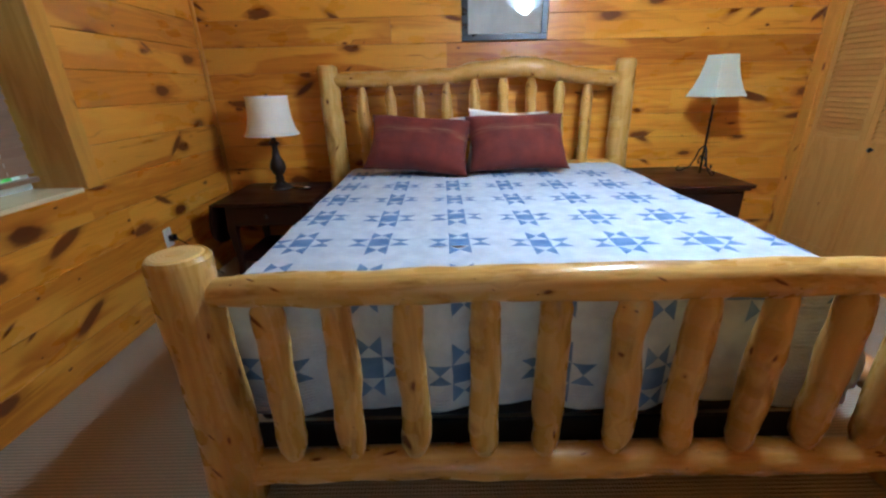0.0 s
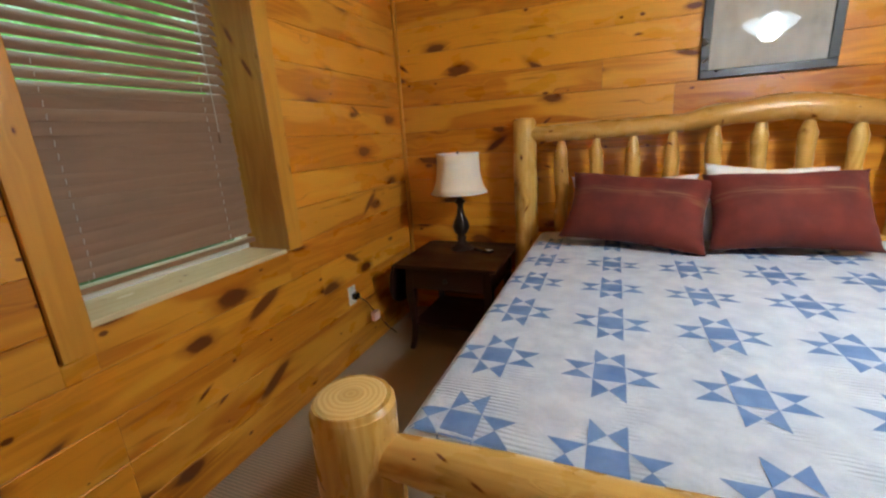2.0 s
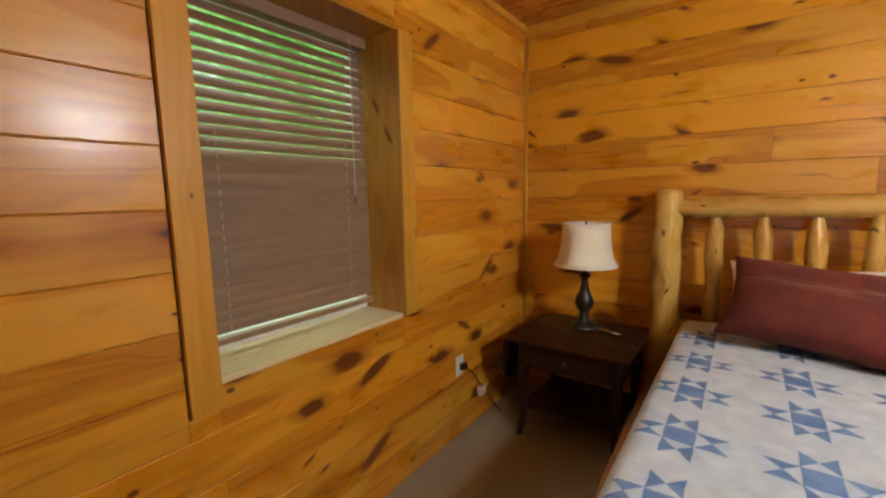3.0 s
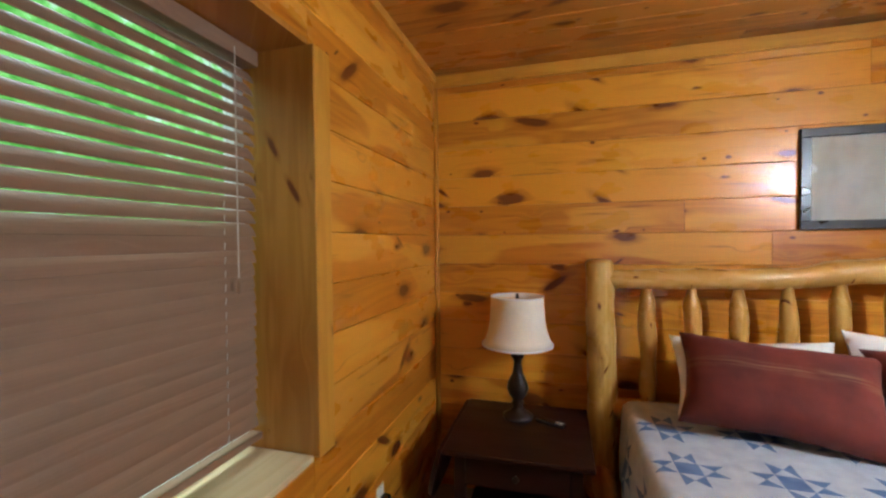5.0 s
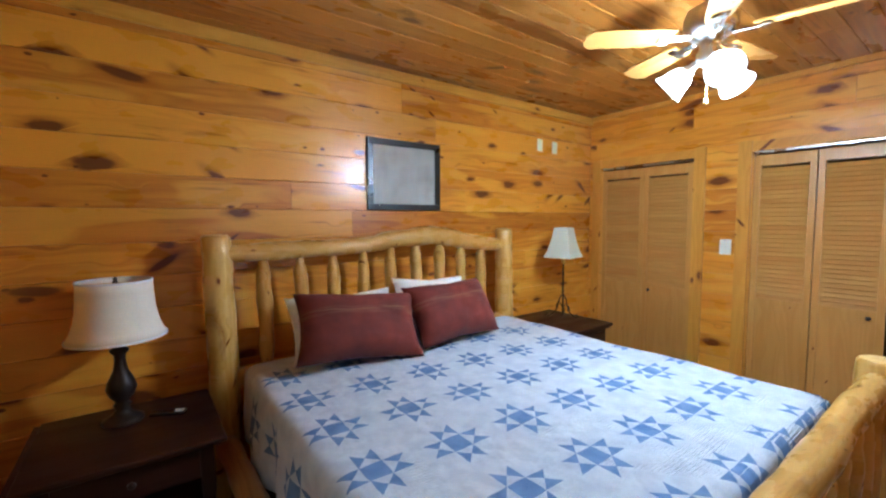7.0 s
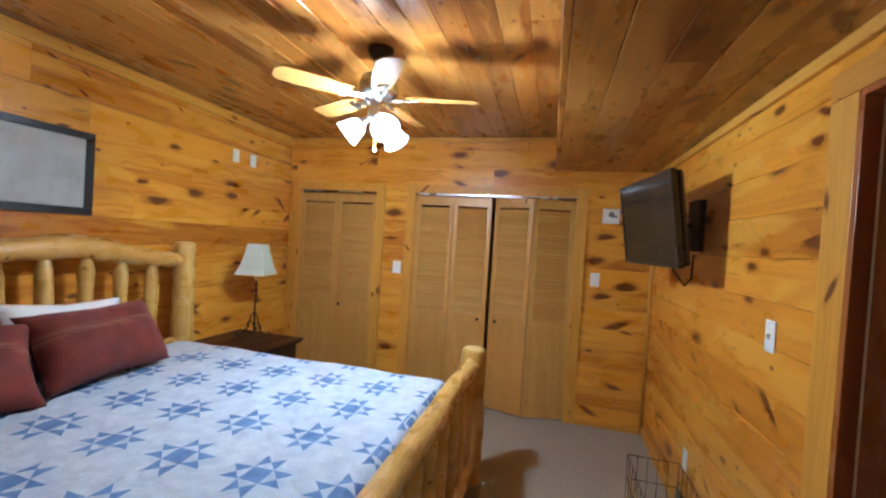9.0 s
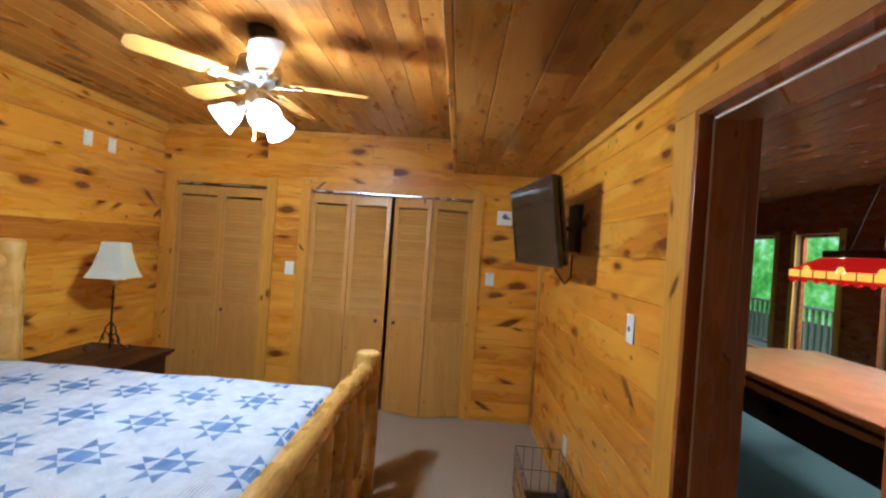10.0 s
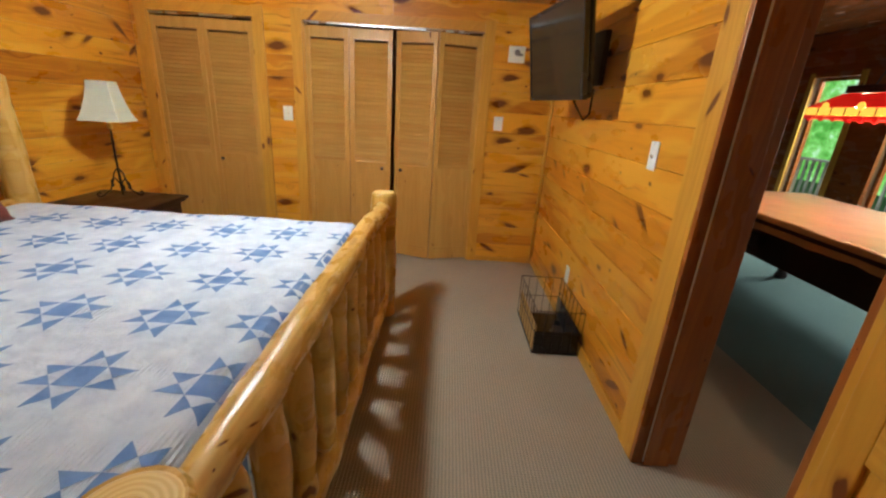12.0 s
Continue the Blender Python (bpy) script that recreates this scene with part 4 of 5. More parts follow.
def leaf_table():
    """Drop-leaf end table: drawer front, square tapered legs, low shelf, one half-round leaf hanging."""
    x0, x1, y0, y1, top = -1.425, -0.765, 2.40, 3.03, 0.602
    cx_, cy_ = (x0 + x1) / 2, (y0 + y1) / 2
    t = thing("end_table", "dark mahogany drop-leaf end table with drawer", "table", (cx_, cy_, 0))
    w_, d_ = (x1 - x0) / 2, (y1 - y0) / 2
    part("tabletop", box(-w_, w_, -d_, d_, top - 0.024, top, 0.007, 3), DARK_WOOD, t)
    part("case", box(-w_ + 0.05, w_ - 0.05, -d_ + 0.055, d_ - 0.05, top - 0.175, top - 0.0245, 0.004), DARK_WOOD, t)
    dr = part("drawer", box(-w_ + 0.10, w_ - 0.10, -d_ + 0.038, -d_ + 0.0545, top - 0.160, top - 0.036, 0.005), DARK_WOOD, t)
    part("knob", moved(lathe([(0.006, 0), (0.007, 0.012), (0.015, 0.02), (0.013, 0.028), (0, 0.031)], 14), Matrix.Translation((0, -d_ + 0.038, top - 0.098)) @ pose(0, 0, 0, 90, 0, 0)), BRONZE, dr, "small dark bronze knob", smooth=True)
    for sx in (-1, 1):
        for sy in (-1, 1):
            lx, ly = sx * (w_ - 0.075), sy * (d_ - 0.078)
            bm = bmesh.new()
            rings = [[bm.verts.new((lx + ax * r_ + sx * o_, ly + ay * r_ + sy * o_, z_)) for ax, ay in ((-1, -1), (1, -1), (1, 1), (-1, 1))] for r_, o_, z_ in ((0.017, 0.022, 0.0), (0.016, 0.012, 0.05), (0.018, 0.0, 0.16), (0.022, 0.004, 0.30), (0.027, 0.006, 0.40), (0.026, 0.0, top - 0.0245))]
            for p_, q_ in zip(rings, rings[1:]):
                for i in range(4):
                    bm.faces.new((p_[i], p_[(i + 1) % 4], q_[(i + 1) % 4], q_[i]))
            bm.faces.new(rings[0][::-1])
            bm.faces.new(rings[-1])
            bmesh.ops.bevel(bm, geom=[e for e in bm.edges if abs(e.verts[0].co.z - e.verts[1].co.z) > 0.02], offset=0.004, segments=2, affect="EDGES")
            part("leg", bm, DARK_WOOD, t)
    part("shelf", box(-w_ + 0.06, w_ - 0.06, -d_ + 0.065, d_ - 0.065, 0.165, 0.183, 0.004), DARK_WOOD, t)
    bm = bmesh.new()
    rim = [(-d_ + 0.004, 0.0)] + [(-(d_ - 0.004) * math.cos(math.pi * i / 24), -0.36 * math.sin(math.pi * i / 24) ** 0.8) for i in range(1, 24)] + [(d_ - 0.004, 0.0)]
    face = bm.faces.new([bm.verts.new((0, y, z)) for y, z in rim])
    ext = bmesh.ops.extrude_face_region(bm, geom=[face])
    bmesh.ops.translate(bm, vec=(-0.02, 0, 0), verts=[v for v in ext["geom"] if isinstance(v, bmesh.types.BMVert)])
    bmesh.ops.recalc_face_normals(bm, faces=bm.faces)
    lf = part("drop_leaf", bm, DARK_WOOD, t, "half-round leaf hanging down")
    lf.matrix_basis = pose(-w_ - 0.002, 0, top - 0.012, 0, 16, 0)
    for y in (-0.16, 0.16):
        part("hinge", box(-w_ + 0.002, -w_ + 0.03, y - 0.02, y + 0.02, top - 0.028, top - 0.0242, 0.0005), BRASS, t, "small brass hinge")
    return t


leaf_table()


def square_table():
    """Square nightstand with a moulded top, a drawer and turned feet."""
    t = thing("nightstand", "dark brown wooden nightstand with overhanging moulded top", "nightstand", (1.815, 2.70, 0))
    part("tabletop", merged(box(-0.285, 0.285, -0.33, 0.33, 0.630, 0.655, 0.006), box(-0.27, 0.27, -0.315, 0.315, 0.612, 0.6295, 0.006)), DARK_WOOD, t)
    part("body", box(-0.25, 0.25, -0.285, 0.285, 0.10, 0.6115, 0.004), DARK_WOOD, t)
    for z0, z1 in ((0.40, 0.59), (0.14, 0.38)):
        d = part("drawer", box(-0.225, 0.225, -0.298, -0.2855, z0, z1, 0.004), DARK_WOOD, t)
        part("knob", moved(lathe([(0.007, 0), (0.007, 0.012), (0.015, 0.02), (0, 0.03)], 14), Matrix.Translation((0, -0.298, (z0 + z1) / 2)) @ pose(0, 0, 0, 90, 0, 0)), BRASS, d, "small brass knob", smooth=True)
    for x in (-0.22, 0.22):
        for y in (-0.255, 0.255):
            part("foot", moved(lathe([(0.018, 0), (0.03, 0.03), (0.022, 0.07), (0.03, 0.0995)], 14), Matrix.Translation((x, y, 0))), DARK_WOOD, t, smooth=True)
    return t


square_table()


def shell(profile, seg, twist, thick):
    """A thin-walled open shade."""
    inner_ = [(r - thick, z) for r, z in profile[::-1]]
    bm = bmesh.new()
    loop = profile + inner_
    rings = [[bm.verts.new((r * math.cos(2 * math.pi * i / seg + twist), r * math.sin(2 * math.pi * i / seg + twist), z)) for i in range(seg)] for r, z in loop]
    for a, b in zip(rings, rings[1:] + rings[:1]):
        for i in range(seg):
            j = (i + 1) % seg
            bm.faces.new((a[i], a[j], b[j], b[i]))
    bmesh.ops.recalc_face_normals(bm, faces=bm.faces)
    return bm


bed_lamp = thing("table_lamp", "dark bronze turned table lamp with cream bell shade", "lamp", (-1.125, 2.84, 0.602))
part("base", lathe([(0.0, 0), (0.078, 0), (0.080, 0.012), (0.06, 0.024), (0.036, 0.04), (0.026, 0.06), (0.034, 0.08), (0.022, 0.092), (0.045, 0.12), (0.058, 0.155), (0.050, 0.19), (0.028, 0.235), (0.020, 0.285),
                    (0.022, 0.31), (0.036, 0.325), (0.036, 0.335), (0.018, 0.345), (0.014, 0.39), (0.0, 0.39)], 28), BRONZE, bed_lamp, smooth=True)
part("shade", shell([(0.186, 0.392), (0.169, 0.422), (0.155, 0.465), (0.145, 0.52), (0.140, 0.60), (0.139, 0.645)], 32, radians(10), 0.003), SHADE_CREAM, bed_lamp, "cream bell shade", smooth=True)
for rr, z0 in ((0.188, 0.388), (0.141, 0.640)):
    part("shade_trim", shell([(rr, z0), (rr, z0 + 0.008)], 32, radians(10), 0.006), LINEN, bed_lamp)
part("harp", merged(wire((-0.137, 0, 0.636), (0.137, 0, 0.636), 0.002), wire((0, -0.137, 0.636), (0, 0.137, 0.636), 0.002)), BRASS, bed_lamp)
part("finial", moved(lathe([(0.006, 0), (0.011, 0.008), (0.006, 0.016), (0.009, 0.024), (0, 0.032)], 12), Matrix.Translation((0, 0, 0.632))), BRONZE, bed_lamp, smooth=True)

iron_lamp = thing("table_lamp", "black iron scroll table lamp with sage square shade", "lamp", (1.965, 2.775, 0.655), 12)
s2 = math.sqrt(2)
part("shade", shell([(0.128 * s2, 0.525), (0.106 * s2, 0.575), (0.085 * s2, 0.65), (0.070 * s2, 0.73), (0.063 * s2, 0.785)], 4, math.pi / 4, 0.004), SHADE_SAGE, iron_lamp, "sage cut-cornered square shade")
part("pole", lathe([(0.007, 0.0), (0.007, 0.36), (0.012, 0.37), (0.008, 0.385), (0.006, 0.47)], 10), IRON, iron_lamp, smooth=True)
part("socket", lathe([(0.013, 0.47), (0.017, 0.48), (0.017, 0.53), (0.006, 0.535), (0.004, 0.78)], 14), BRASS, iron_lamp, "pale brass lamp socket", smooth=True)
for a in range(3):
    pts = [(0.006, 0, 0.20), (0.03, 0, 0.17), (0.045, 0, 0.11), (0.07, 0, 0.05), (0.115, 0, 0.02), (0.14, 0, 0.012), (0.155, 0, 0.03), (0.145, 0, 0.045), (0.13, 0, 0.035)]
    part("scroll_leg", moved(tube(pts, 0.0055, 8), pose(0, 0, -0.006, 0, 0, 120 * a + 20)), IRON, iron_lamp, smooth=True)
for a in range(2):
    pts = [(0.0, 0, 0.08), (0.05, 0, 0.12), (0.09, 0, 0.10), (0.10, 0, 0.07), (0.085, 0, 0.055), (0.07, 0, 0.07)]
    part("scroll", moved(tube(pts, 0.0045, 8), pose(0, 0, 0, 0, 0, 180 * a + 60)), IRON, iron_lamp, smooth=True)

remote = thing("remote_control", "small black remote with pale buttons on table", "remote", (-0.955, 2.79, 0.602), -25)
part("case", box(-0.075, 0.075, -0.022, 0.022, 0, 0.017, 0.006), BLACK_PLASTIC, remote)
for i in range(3):
    part("button", box(0.03 + i * 0.013, 0.04 + i * 0.013, -0.014, 0.014, 0.0172, 0.0195, 0.001), WHITE_PLASTIC, remote, "pale button")

# ---- on the walls ----
pic = thing("framed_picture", "pale faded print in a black wooden frame", "picture", (0.557, NY, 1.583))
PW, PH = 0.615, 0.502
f = 0.045
part("frame", merged(box(-PW / 2, PW / 2, -0.024, -0.001, 0, f, 0.005), box(-PW / 2, PW / 2, -0.024, -0.001, PH - f, PH, 0.005),
                     box(-PW / 2, -PW / 2 + f, -0.0235, -0.001, f, PH - f, 0.004), box(PW / 2 - f, PW / 2, -0.0235, -0.001, f, PH - f, 0.004)), FRAME_BLACK, pic)


def print_paper():
    m = Nodes("faded_print")
    co = m.coord()
    cloud = m.noise(co, 7.0, 5.0, 0.6)
    sep = m.n("SeparateXYZ", Vector=co)
    arch = m.noise(m.n("CombineXYZ", X=m.math("MULTIPLY", sep.outputs[0], 14.0), Y=0.0, Z=m.math("MULTIPLY", sep.outputs[2], 5.0)).outputs[0], 1.0, 4.0)
    f_ = m.math("ADD", m.math("MULTIPLY", cloud, 0.6), m.math("MULTIPLY", arch, 0.4))
    return m.set(Base_Color=m.ramp(f_, [(0.3, (0.40, 0.38, 0.33)), (0.5, (0.56, 0.55, 0.50)), (0.7, (0.66, 0.65, 0.61))]), Roughness=0.7)


part("print", box(-PW / 2 + f - 0.004, PW / 2 - f + 0.004, -0.010, -0.006, f - 0.004, PH - f + 0.004), print_paper(), pic)
g = part("glass", box(-PW / 2 + f - 0.003, PW / 2 - f + 0.003, -0.0155, -0.0135, f - 0.003, PH - f + 0.003), PANE, pic)
g.visible_shadow = False


def wall_plate(name, label, category, at, turn, w, h, toggles=1, kind="switch"):
    """A cover plate; its face looks to local -y."""
    t = thing(name, label, category, at, turn)
    part("plate", box(-w / 2, w / 2, -0.006, 0.0, -h / 2, h / 2, 0.003), WHITE_PLASTIC, t)
    for i in range(toggles):
        x = (i - (toggles - 1) / 2) * 0.046
        if kind == "switch":
            part("toggle", moved(box(-0.005, 0.005, -0.012, 0, -0.011, 0.011, 0.002), Matrix.Translation((x, -0.005, 0.002)) @ pose(0, 0, 0, 20, 0, 0)), WHITE_PLASTIC, t)
        elif kind == "outlet":
            for z in (-0.02, 0.02):
                part("socket", box(x - 0.016, x + 0.016, -0.0075, -0.0055, z - 0.013, z + 0.013, 0.0008), WHITE_PLASTIC, t)
    for z in (-h * 0.42, h * 0.42):
        part("screw", moved(lathe([(0.003, 0), (0.003, 0.0012), (0, 0.0018)], 8), Matrix.Translation((0, -0.006, z)) @ pose(0, 0, 0, 90, 0, 0)), CHROME, t)
    return t


wall_plate("blank_plate", "white blank cover plate high on pine wall", "wall plate", (2.04, NY, 2.209), 0, 0.075, 0.115, 1, "outlet")
wall_plate("blank_plate", "white blank cover plate high on pine wall", "wall plate", (2.255, NY, 2.203), 0, 0.075, 0.115, 1, "blank")
wall_plate("light_switch", "white switch plate between the closets", "switch", (EX, 1.842, 1.278), -90, 0.085, 0.125)
wall_plate("light_switch", "white switch plate beside the closet casing", "switch", (EX, -0.038, 1.306), -90, 0.078, 0.118)
wall_plate("light_switch", "white light switch beside the doorway", "switch", (0.848, SY, 1.272), 180, 0.075, 0.125)
wall_plate("wall_outlet", "white outlet low on the wall near the doorway", "outlet", (1.705, SY, 0.353), 180, 0.075, 0.120, 1, "outlet")
wall_plate("wall_outlet", "white outlet with plugged-in adapter below window", "outlet", (WX, 2.245, 0.435), 90, 0.075, 0.120, 1, "outlet")

adapter = thing("power_adapter", "black plug with cord and pinkish adapter tag", "adapter", (WX + 0.008, 2.252, 0.43))
part("plug", box(0, 0.035, -0.02, 0.02, -0.02, 0.02, 0.005), BLACK_PLASTIC, adapter)
part("cord", tube([(0.03, 0.01, -0.01), (0.05, 0.05, -0.05), (0.045, 0.09, -0.09), (0.03, 0.13, -0.13), (0.04, 0.20, -0.22), (0.05, 0.28, -0.33), (0.07, 0.36, -0.42)], 0.004, 8), BLACK_PLASTIC, adapter, smooth=True)
part("tag", box(0.045, 0.075, 0.10, 0.165, -0.215, -0.155, 0.004), plain("pale_pink_tag", (0.66, 0.45, 0.40), 0.6), adapter, "pale pink plastic tag")

thermo = thing("thermostat", "white thermostat plate with small grey device", "thermostat", (EX, -0.137, 1.876), -90)
part("plate", box(-0.07, 0.07, -0.008, 0, -0.065, 0.065, 0.003), WHITE_PLASTIC, thermo)
part("device", merged(moved(lathe([(0.022, 0), (0.024, 0.02), (0.012, 0.03), (0, 0.031)], 18), Matrix.Translation((0.0, -0.008, 0.012)) @ pose(0, 0, 0, 90, 0, 0)), box(0.0, 0.05, -0.03, -0.010, -0.012, 0.006, 0.003)), GREY_PLASTIC, thermo)

# television on a swing arm
tv = thing("television", "flat black television on a swinging wall arm", "television", (1.68, -0.192, 1.495), 180 + 9)
TW, TH = 0.80, 0.515
TILT = pose(0, 0, TH / 2, 8.5, 0, 0) @ Matrix.Translation((0, 0, -TH / 2))
part("bezel", moved(merged(box(-TW / 2, TW / 2, -0.010, 0.022, 0, 0.030, 0.004), box(-TW / 2, TW / 2, -0.010, 0.022, TH - 0.020, TH, 0.004), box(-TW / 2, -TW / 2 + 0.022, -0.0095, 0.022, 0.030, TH - 0.020, 0.003), box(TW / 2 - 0.022, TW / 2, -0.0095, 0.022, 0.030, TH - 0.020, 0.003)), TILT), BLACK_PLASTIC, tv)
part("screen", moved(box(-TW / 2 + 0.02, TW / 2 - 0.02, -0.005, 0.004, 0.028, TH - 0.018), TILT), SCREEN, tv)
part("back_shell", moved(box(-TW / 2 + 0.004, TW / 2 - 0.004, 0.0225, 0.06, 0.006, TH - 0.006, 0.02, 3), TILT), BLACK_PLASTIC, tv)
part("mount_plate", moved(box(-0.11, 0.11, 0.061, 0.072, 0.12, 0.38, 0.003), TILT), IRON, tv)
part("arm", tube([(0.0, 0.07, 0.25), (-0.10, 0.15, 0.25), (0.02, 0.262, 0.25)], 0.016, 10), IRON, tv)
part("wall_bracket", box(-0.04, 0.10, 0.256, 0.290, 0.10, 0.40, 0.004), IRON, tv)
part("cable", tube([(0.12, 0.062, 0.10), (0.14, 0.12, -0.02), (0.10, 0.20, -0.10), (0.08, 0.245, -0.06), (0.07, 0.25, 0.08)], 0.006, 8), BLACK_PLASTIC, tv, smooth=True)

# ---- ceiling fan ----
fan = thing("ceiling_fan", "five-blade ceiling fan with three lit frosted shades", "ceiling fan", FAN_AT)
part("canopy", lathe([(0.0, 0), (0.07, 0.0), (0.068, -0.02), (0.045, -0.055), (0.018, -0.065), (0.014, -0.13), (0, -0.13)], 24), BRONZE, fan, smooth=True)
part("motor", lathe([(0.0, -0.125), (0.05, -0.13), (0.095, -0.155), (0.105, -0.19), (0.105, -0.235), (0.085, -0.262), (0.045, -0.275), (0.04, -0.32), (0.052, -0.335), (0.052, -0.375), (0.025, -0.395), (0, -0.395)], 28), CHROME, fan, smooth=True)
for i in range(5):
    a = 210 + 72 * i
    m = pose(0, 0, -0.262, 0, 0, a)
    pitch_ = pose(0, 0, 0, 11, 0, 0)
    bm = bmesh.new()
    outline = [(0.155, -0.045), (0.25, -0.058), (0.42, -0.066), (0.505, -0.062), (0.532, -0.035), (0.535, 0.0), (0.532, 0.035), (0.505, 0.062), (0.42, 0.066), (0.25, 0.058), (0.155, 0.045)]
    face = bm.faces.new([bm.verts.new((x, y, 0)) for x, y in outline])
    ext = bmesh.ops.extrude_face_region(bm, geom=[face])
    bmesh.ops.translate(bm, vec=(0, 0, 0.007), verts=[v for v in ext["geom"] if isinstance(v, bmesh.types.BMVert)])
    bmesh.ops.recalc_face_normals(bm, faces=bm.faces)
    blade = part("blade", bm, BLADE, fan, "pale wooden fan blade")
    blade.matrix_basis = m @ pitch_
    iron = part("blade_iron", moved(merged(box(0.08, 0.20, -0.016, 0.016, -0.012, -0.004, 0.002), box(0.17, 0.215, -0.036, 0.036, -0.010, -0.002, 0.003)), pitch_), CHROME, blade, "nickel blade bracket")
for a in SHADE_TURNS:
    m = shade_pose(a)
    part("light_arm", moved(lathe([(0.014, 0), (0.018, 0.03), (0.030, 0.045), (0.030, 0.055)], 14), m), CHROME, fan, smooth=True)
    prof = [(0.028, 0.052), (0.042, 0.065), (0.054, 0.095), (0.062, 0.13), (0.074, 0.155)]
    gs = part("glass_shade", moved(shell(prof, 24, 0, 0.003), m), FROSTED, fan, "glowing frosted tulip shade", smooth=True)
    part("bulb", moved(lathe([(0.0, 0.055), (0.014, 0.06), (0.028, 0.09), (0.03, 0.11), (0.02, 0.135), (0, 0.142)], 16), m), BULB, fan, smooth=True)
part("pull_chain", wire((0.03, 0.02, -0.52), (0.03, 0.02, -0.39), 0.0016), BRASS, fan)
part("chain_pull", moved(lathe([(0, -0.03), (0.009, -0.024), (0.009, -0.008), (0.003, 0)], 12), Matrix.Translation((0.03, 0.02, -0.52))), BRASS, fan, "small brass pull", smooth=True)

# ---- wire crate by the wall ----
crate = thing("wire_crate", "small open wire crate with cardboard and dark tray", "crate", (1.485, -0.345, 0))
cx, cy, ch = 0.275, 0.145, 0.30
for z in (0.012, ch * 0.5, ch):
    part("rim", tube([(-cx, -cy, z), (cx, -cy, z), (cx, cy, z), (-cx, cy, z)], 0.003, 6, closed=True), IRON, crate)
for i in range(8):
    x = -cx + 2 * cx * i / 7
    for y in (-cy, cy):
        part("wire", wire((x, y, 0.012), (x, y, ch), 0.0022), IRON, crate)
for i in range(1, 5):
    y = -cy + 2 * cy * i / 5
    for x in (-cx, cx):
        part("wire", wire((x, y, 0.012), (x, y, ch), 0.0022), IRON, crate)
part("tray", merged(box(-cx + 0.006, cx - 0.006, -cy + 0.006, cy - 0.006, 0.004, 0.010), box(-cx + 0.006, -cx + 0.010, -cy + 0.006, cy - 0.006, 0.010, 0.16), box(-cx + 0.010, cx - 0.006, -cy + 0.006, -cy + 0.010, 0.010, 0.16)), BLACK_PLASTIC, crate, "black plastic tray")
part("cardboard", box(-cx + 0.012, cx - 0.02, cy - 0.012, cy - 0.007, 0.012, 0.19), CARDBOARD, crate, "tan cardboard sheet")

# ---- the room beyond the doorway ----
GX0, GX1, GY, GH = -2.2, 7.6, -4.7, 2.68
GS = SY - T + BOARD
tagged(part("floor_game_room", box(GX0 - 0.2, GX1 + 0.2, GY - 0.2, -1.52, -0.06, -0.001), TEAL), "dark teal carpet of the game room", "floor", kind="structure")
tagged(part("floor_edge", box(EX + DEEP + 0.1, GX1 + 0.2, -1.52, GS, -0.06, -0.001), TEAL), "dark teal carpet along the wall", "floor", kind="structure")
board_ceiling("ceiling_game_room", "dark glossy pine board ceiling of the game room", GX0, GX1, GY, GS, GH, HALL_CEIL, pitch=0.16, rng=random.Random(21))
tagged(part("ceiling_cover", box(GX0 - 0.2, GX1 + 0.2, GY - 0.2, GS, GH + 0.03, GH + 0.13), PLASTER), "plain slab above the game room", "ceiling", kind="structure")
WINS = [(5.72, 6.55), (4.62, 5.31), (3.15, 4.03), (1.55, 2.45), (0.15, 1.05), (-1.25, -0.35)]
WZ0, WZ1 = 0.25, 2.12
edges = [GX0 - 0.1] + [x for a, b in WINS[::-1] for x in (a, b)] + [GX1 + 0.1]
blocks = [(edges[i], edges[i + 1], GY - 0.16, GY - BOARD, 0, GH + 0.03) for i in range(0, len(edges), 2)]
for a, b in WINS:
    blocks += [(a, b, GY - 0.16, GY - BOARD, 0, WZ0), (a, b, GY - 0.16, GY - BOARD, WZ1, GH + 0.03)]
wall_far = core("wall_far", "dark pine board wall with tall windows", blocks)
wall_side_a = core("wall_side_a", "plain end wall of the game room", [(GX0 - 0.1, GX0, GY, GS, 0, GH + 0.03)])
wall_side_b = core("wall_side_b", "plain end wall of the game room", [(GX1, GX1 + 0.1, GY, GS, 0, GH + 0.03)])
wall_link = core("wall_link", "plain wall past the closets", [(EX + DEEP + 0.05, GX1 + 0.1, GS, GS + 0.12, 0, GH + 0.03), (GX0 - 0.1, WX - T, GS, GS + 0.12, 0, GH + 0.03), (WX - T, EX + DEEP + 0.05, GS, GS + 0.12, H + 0.1, GH + 0.03)])
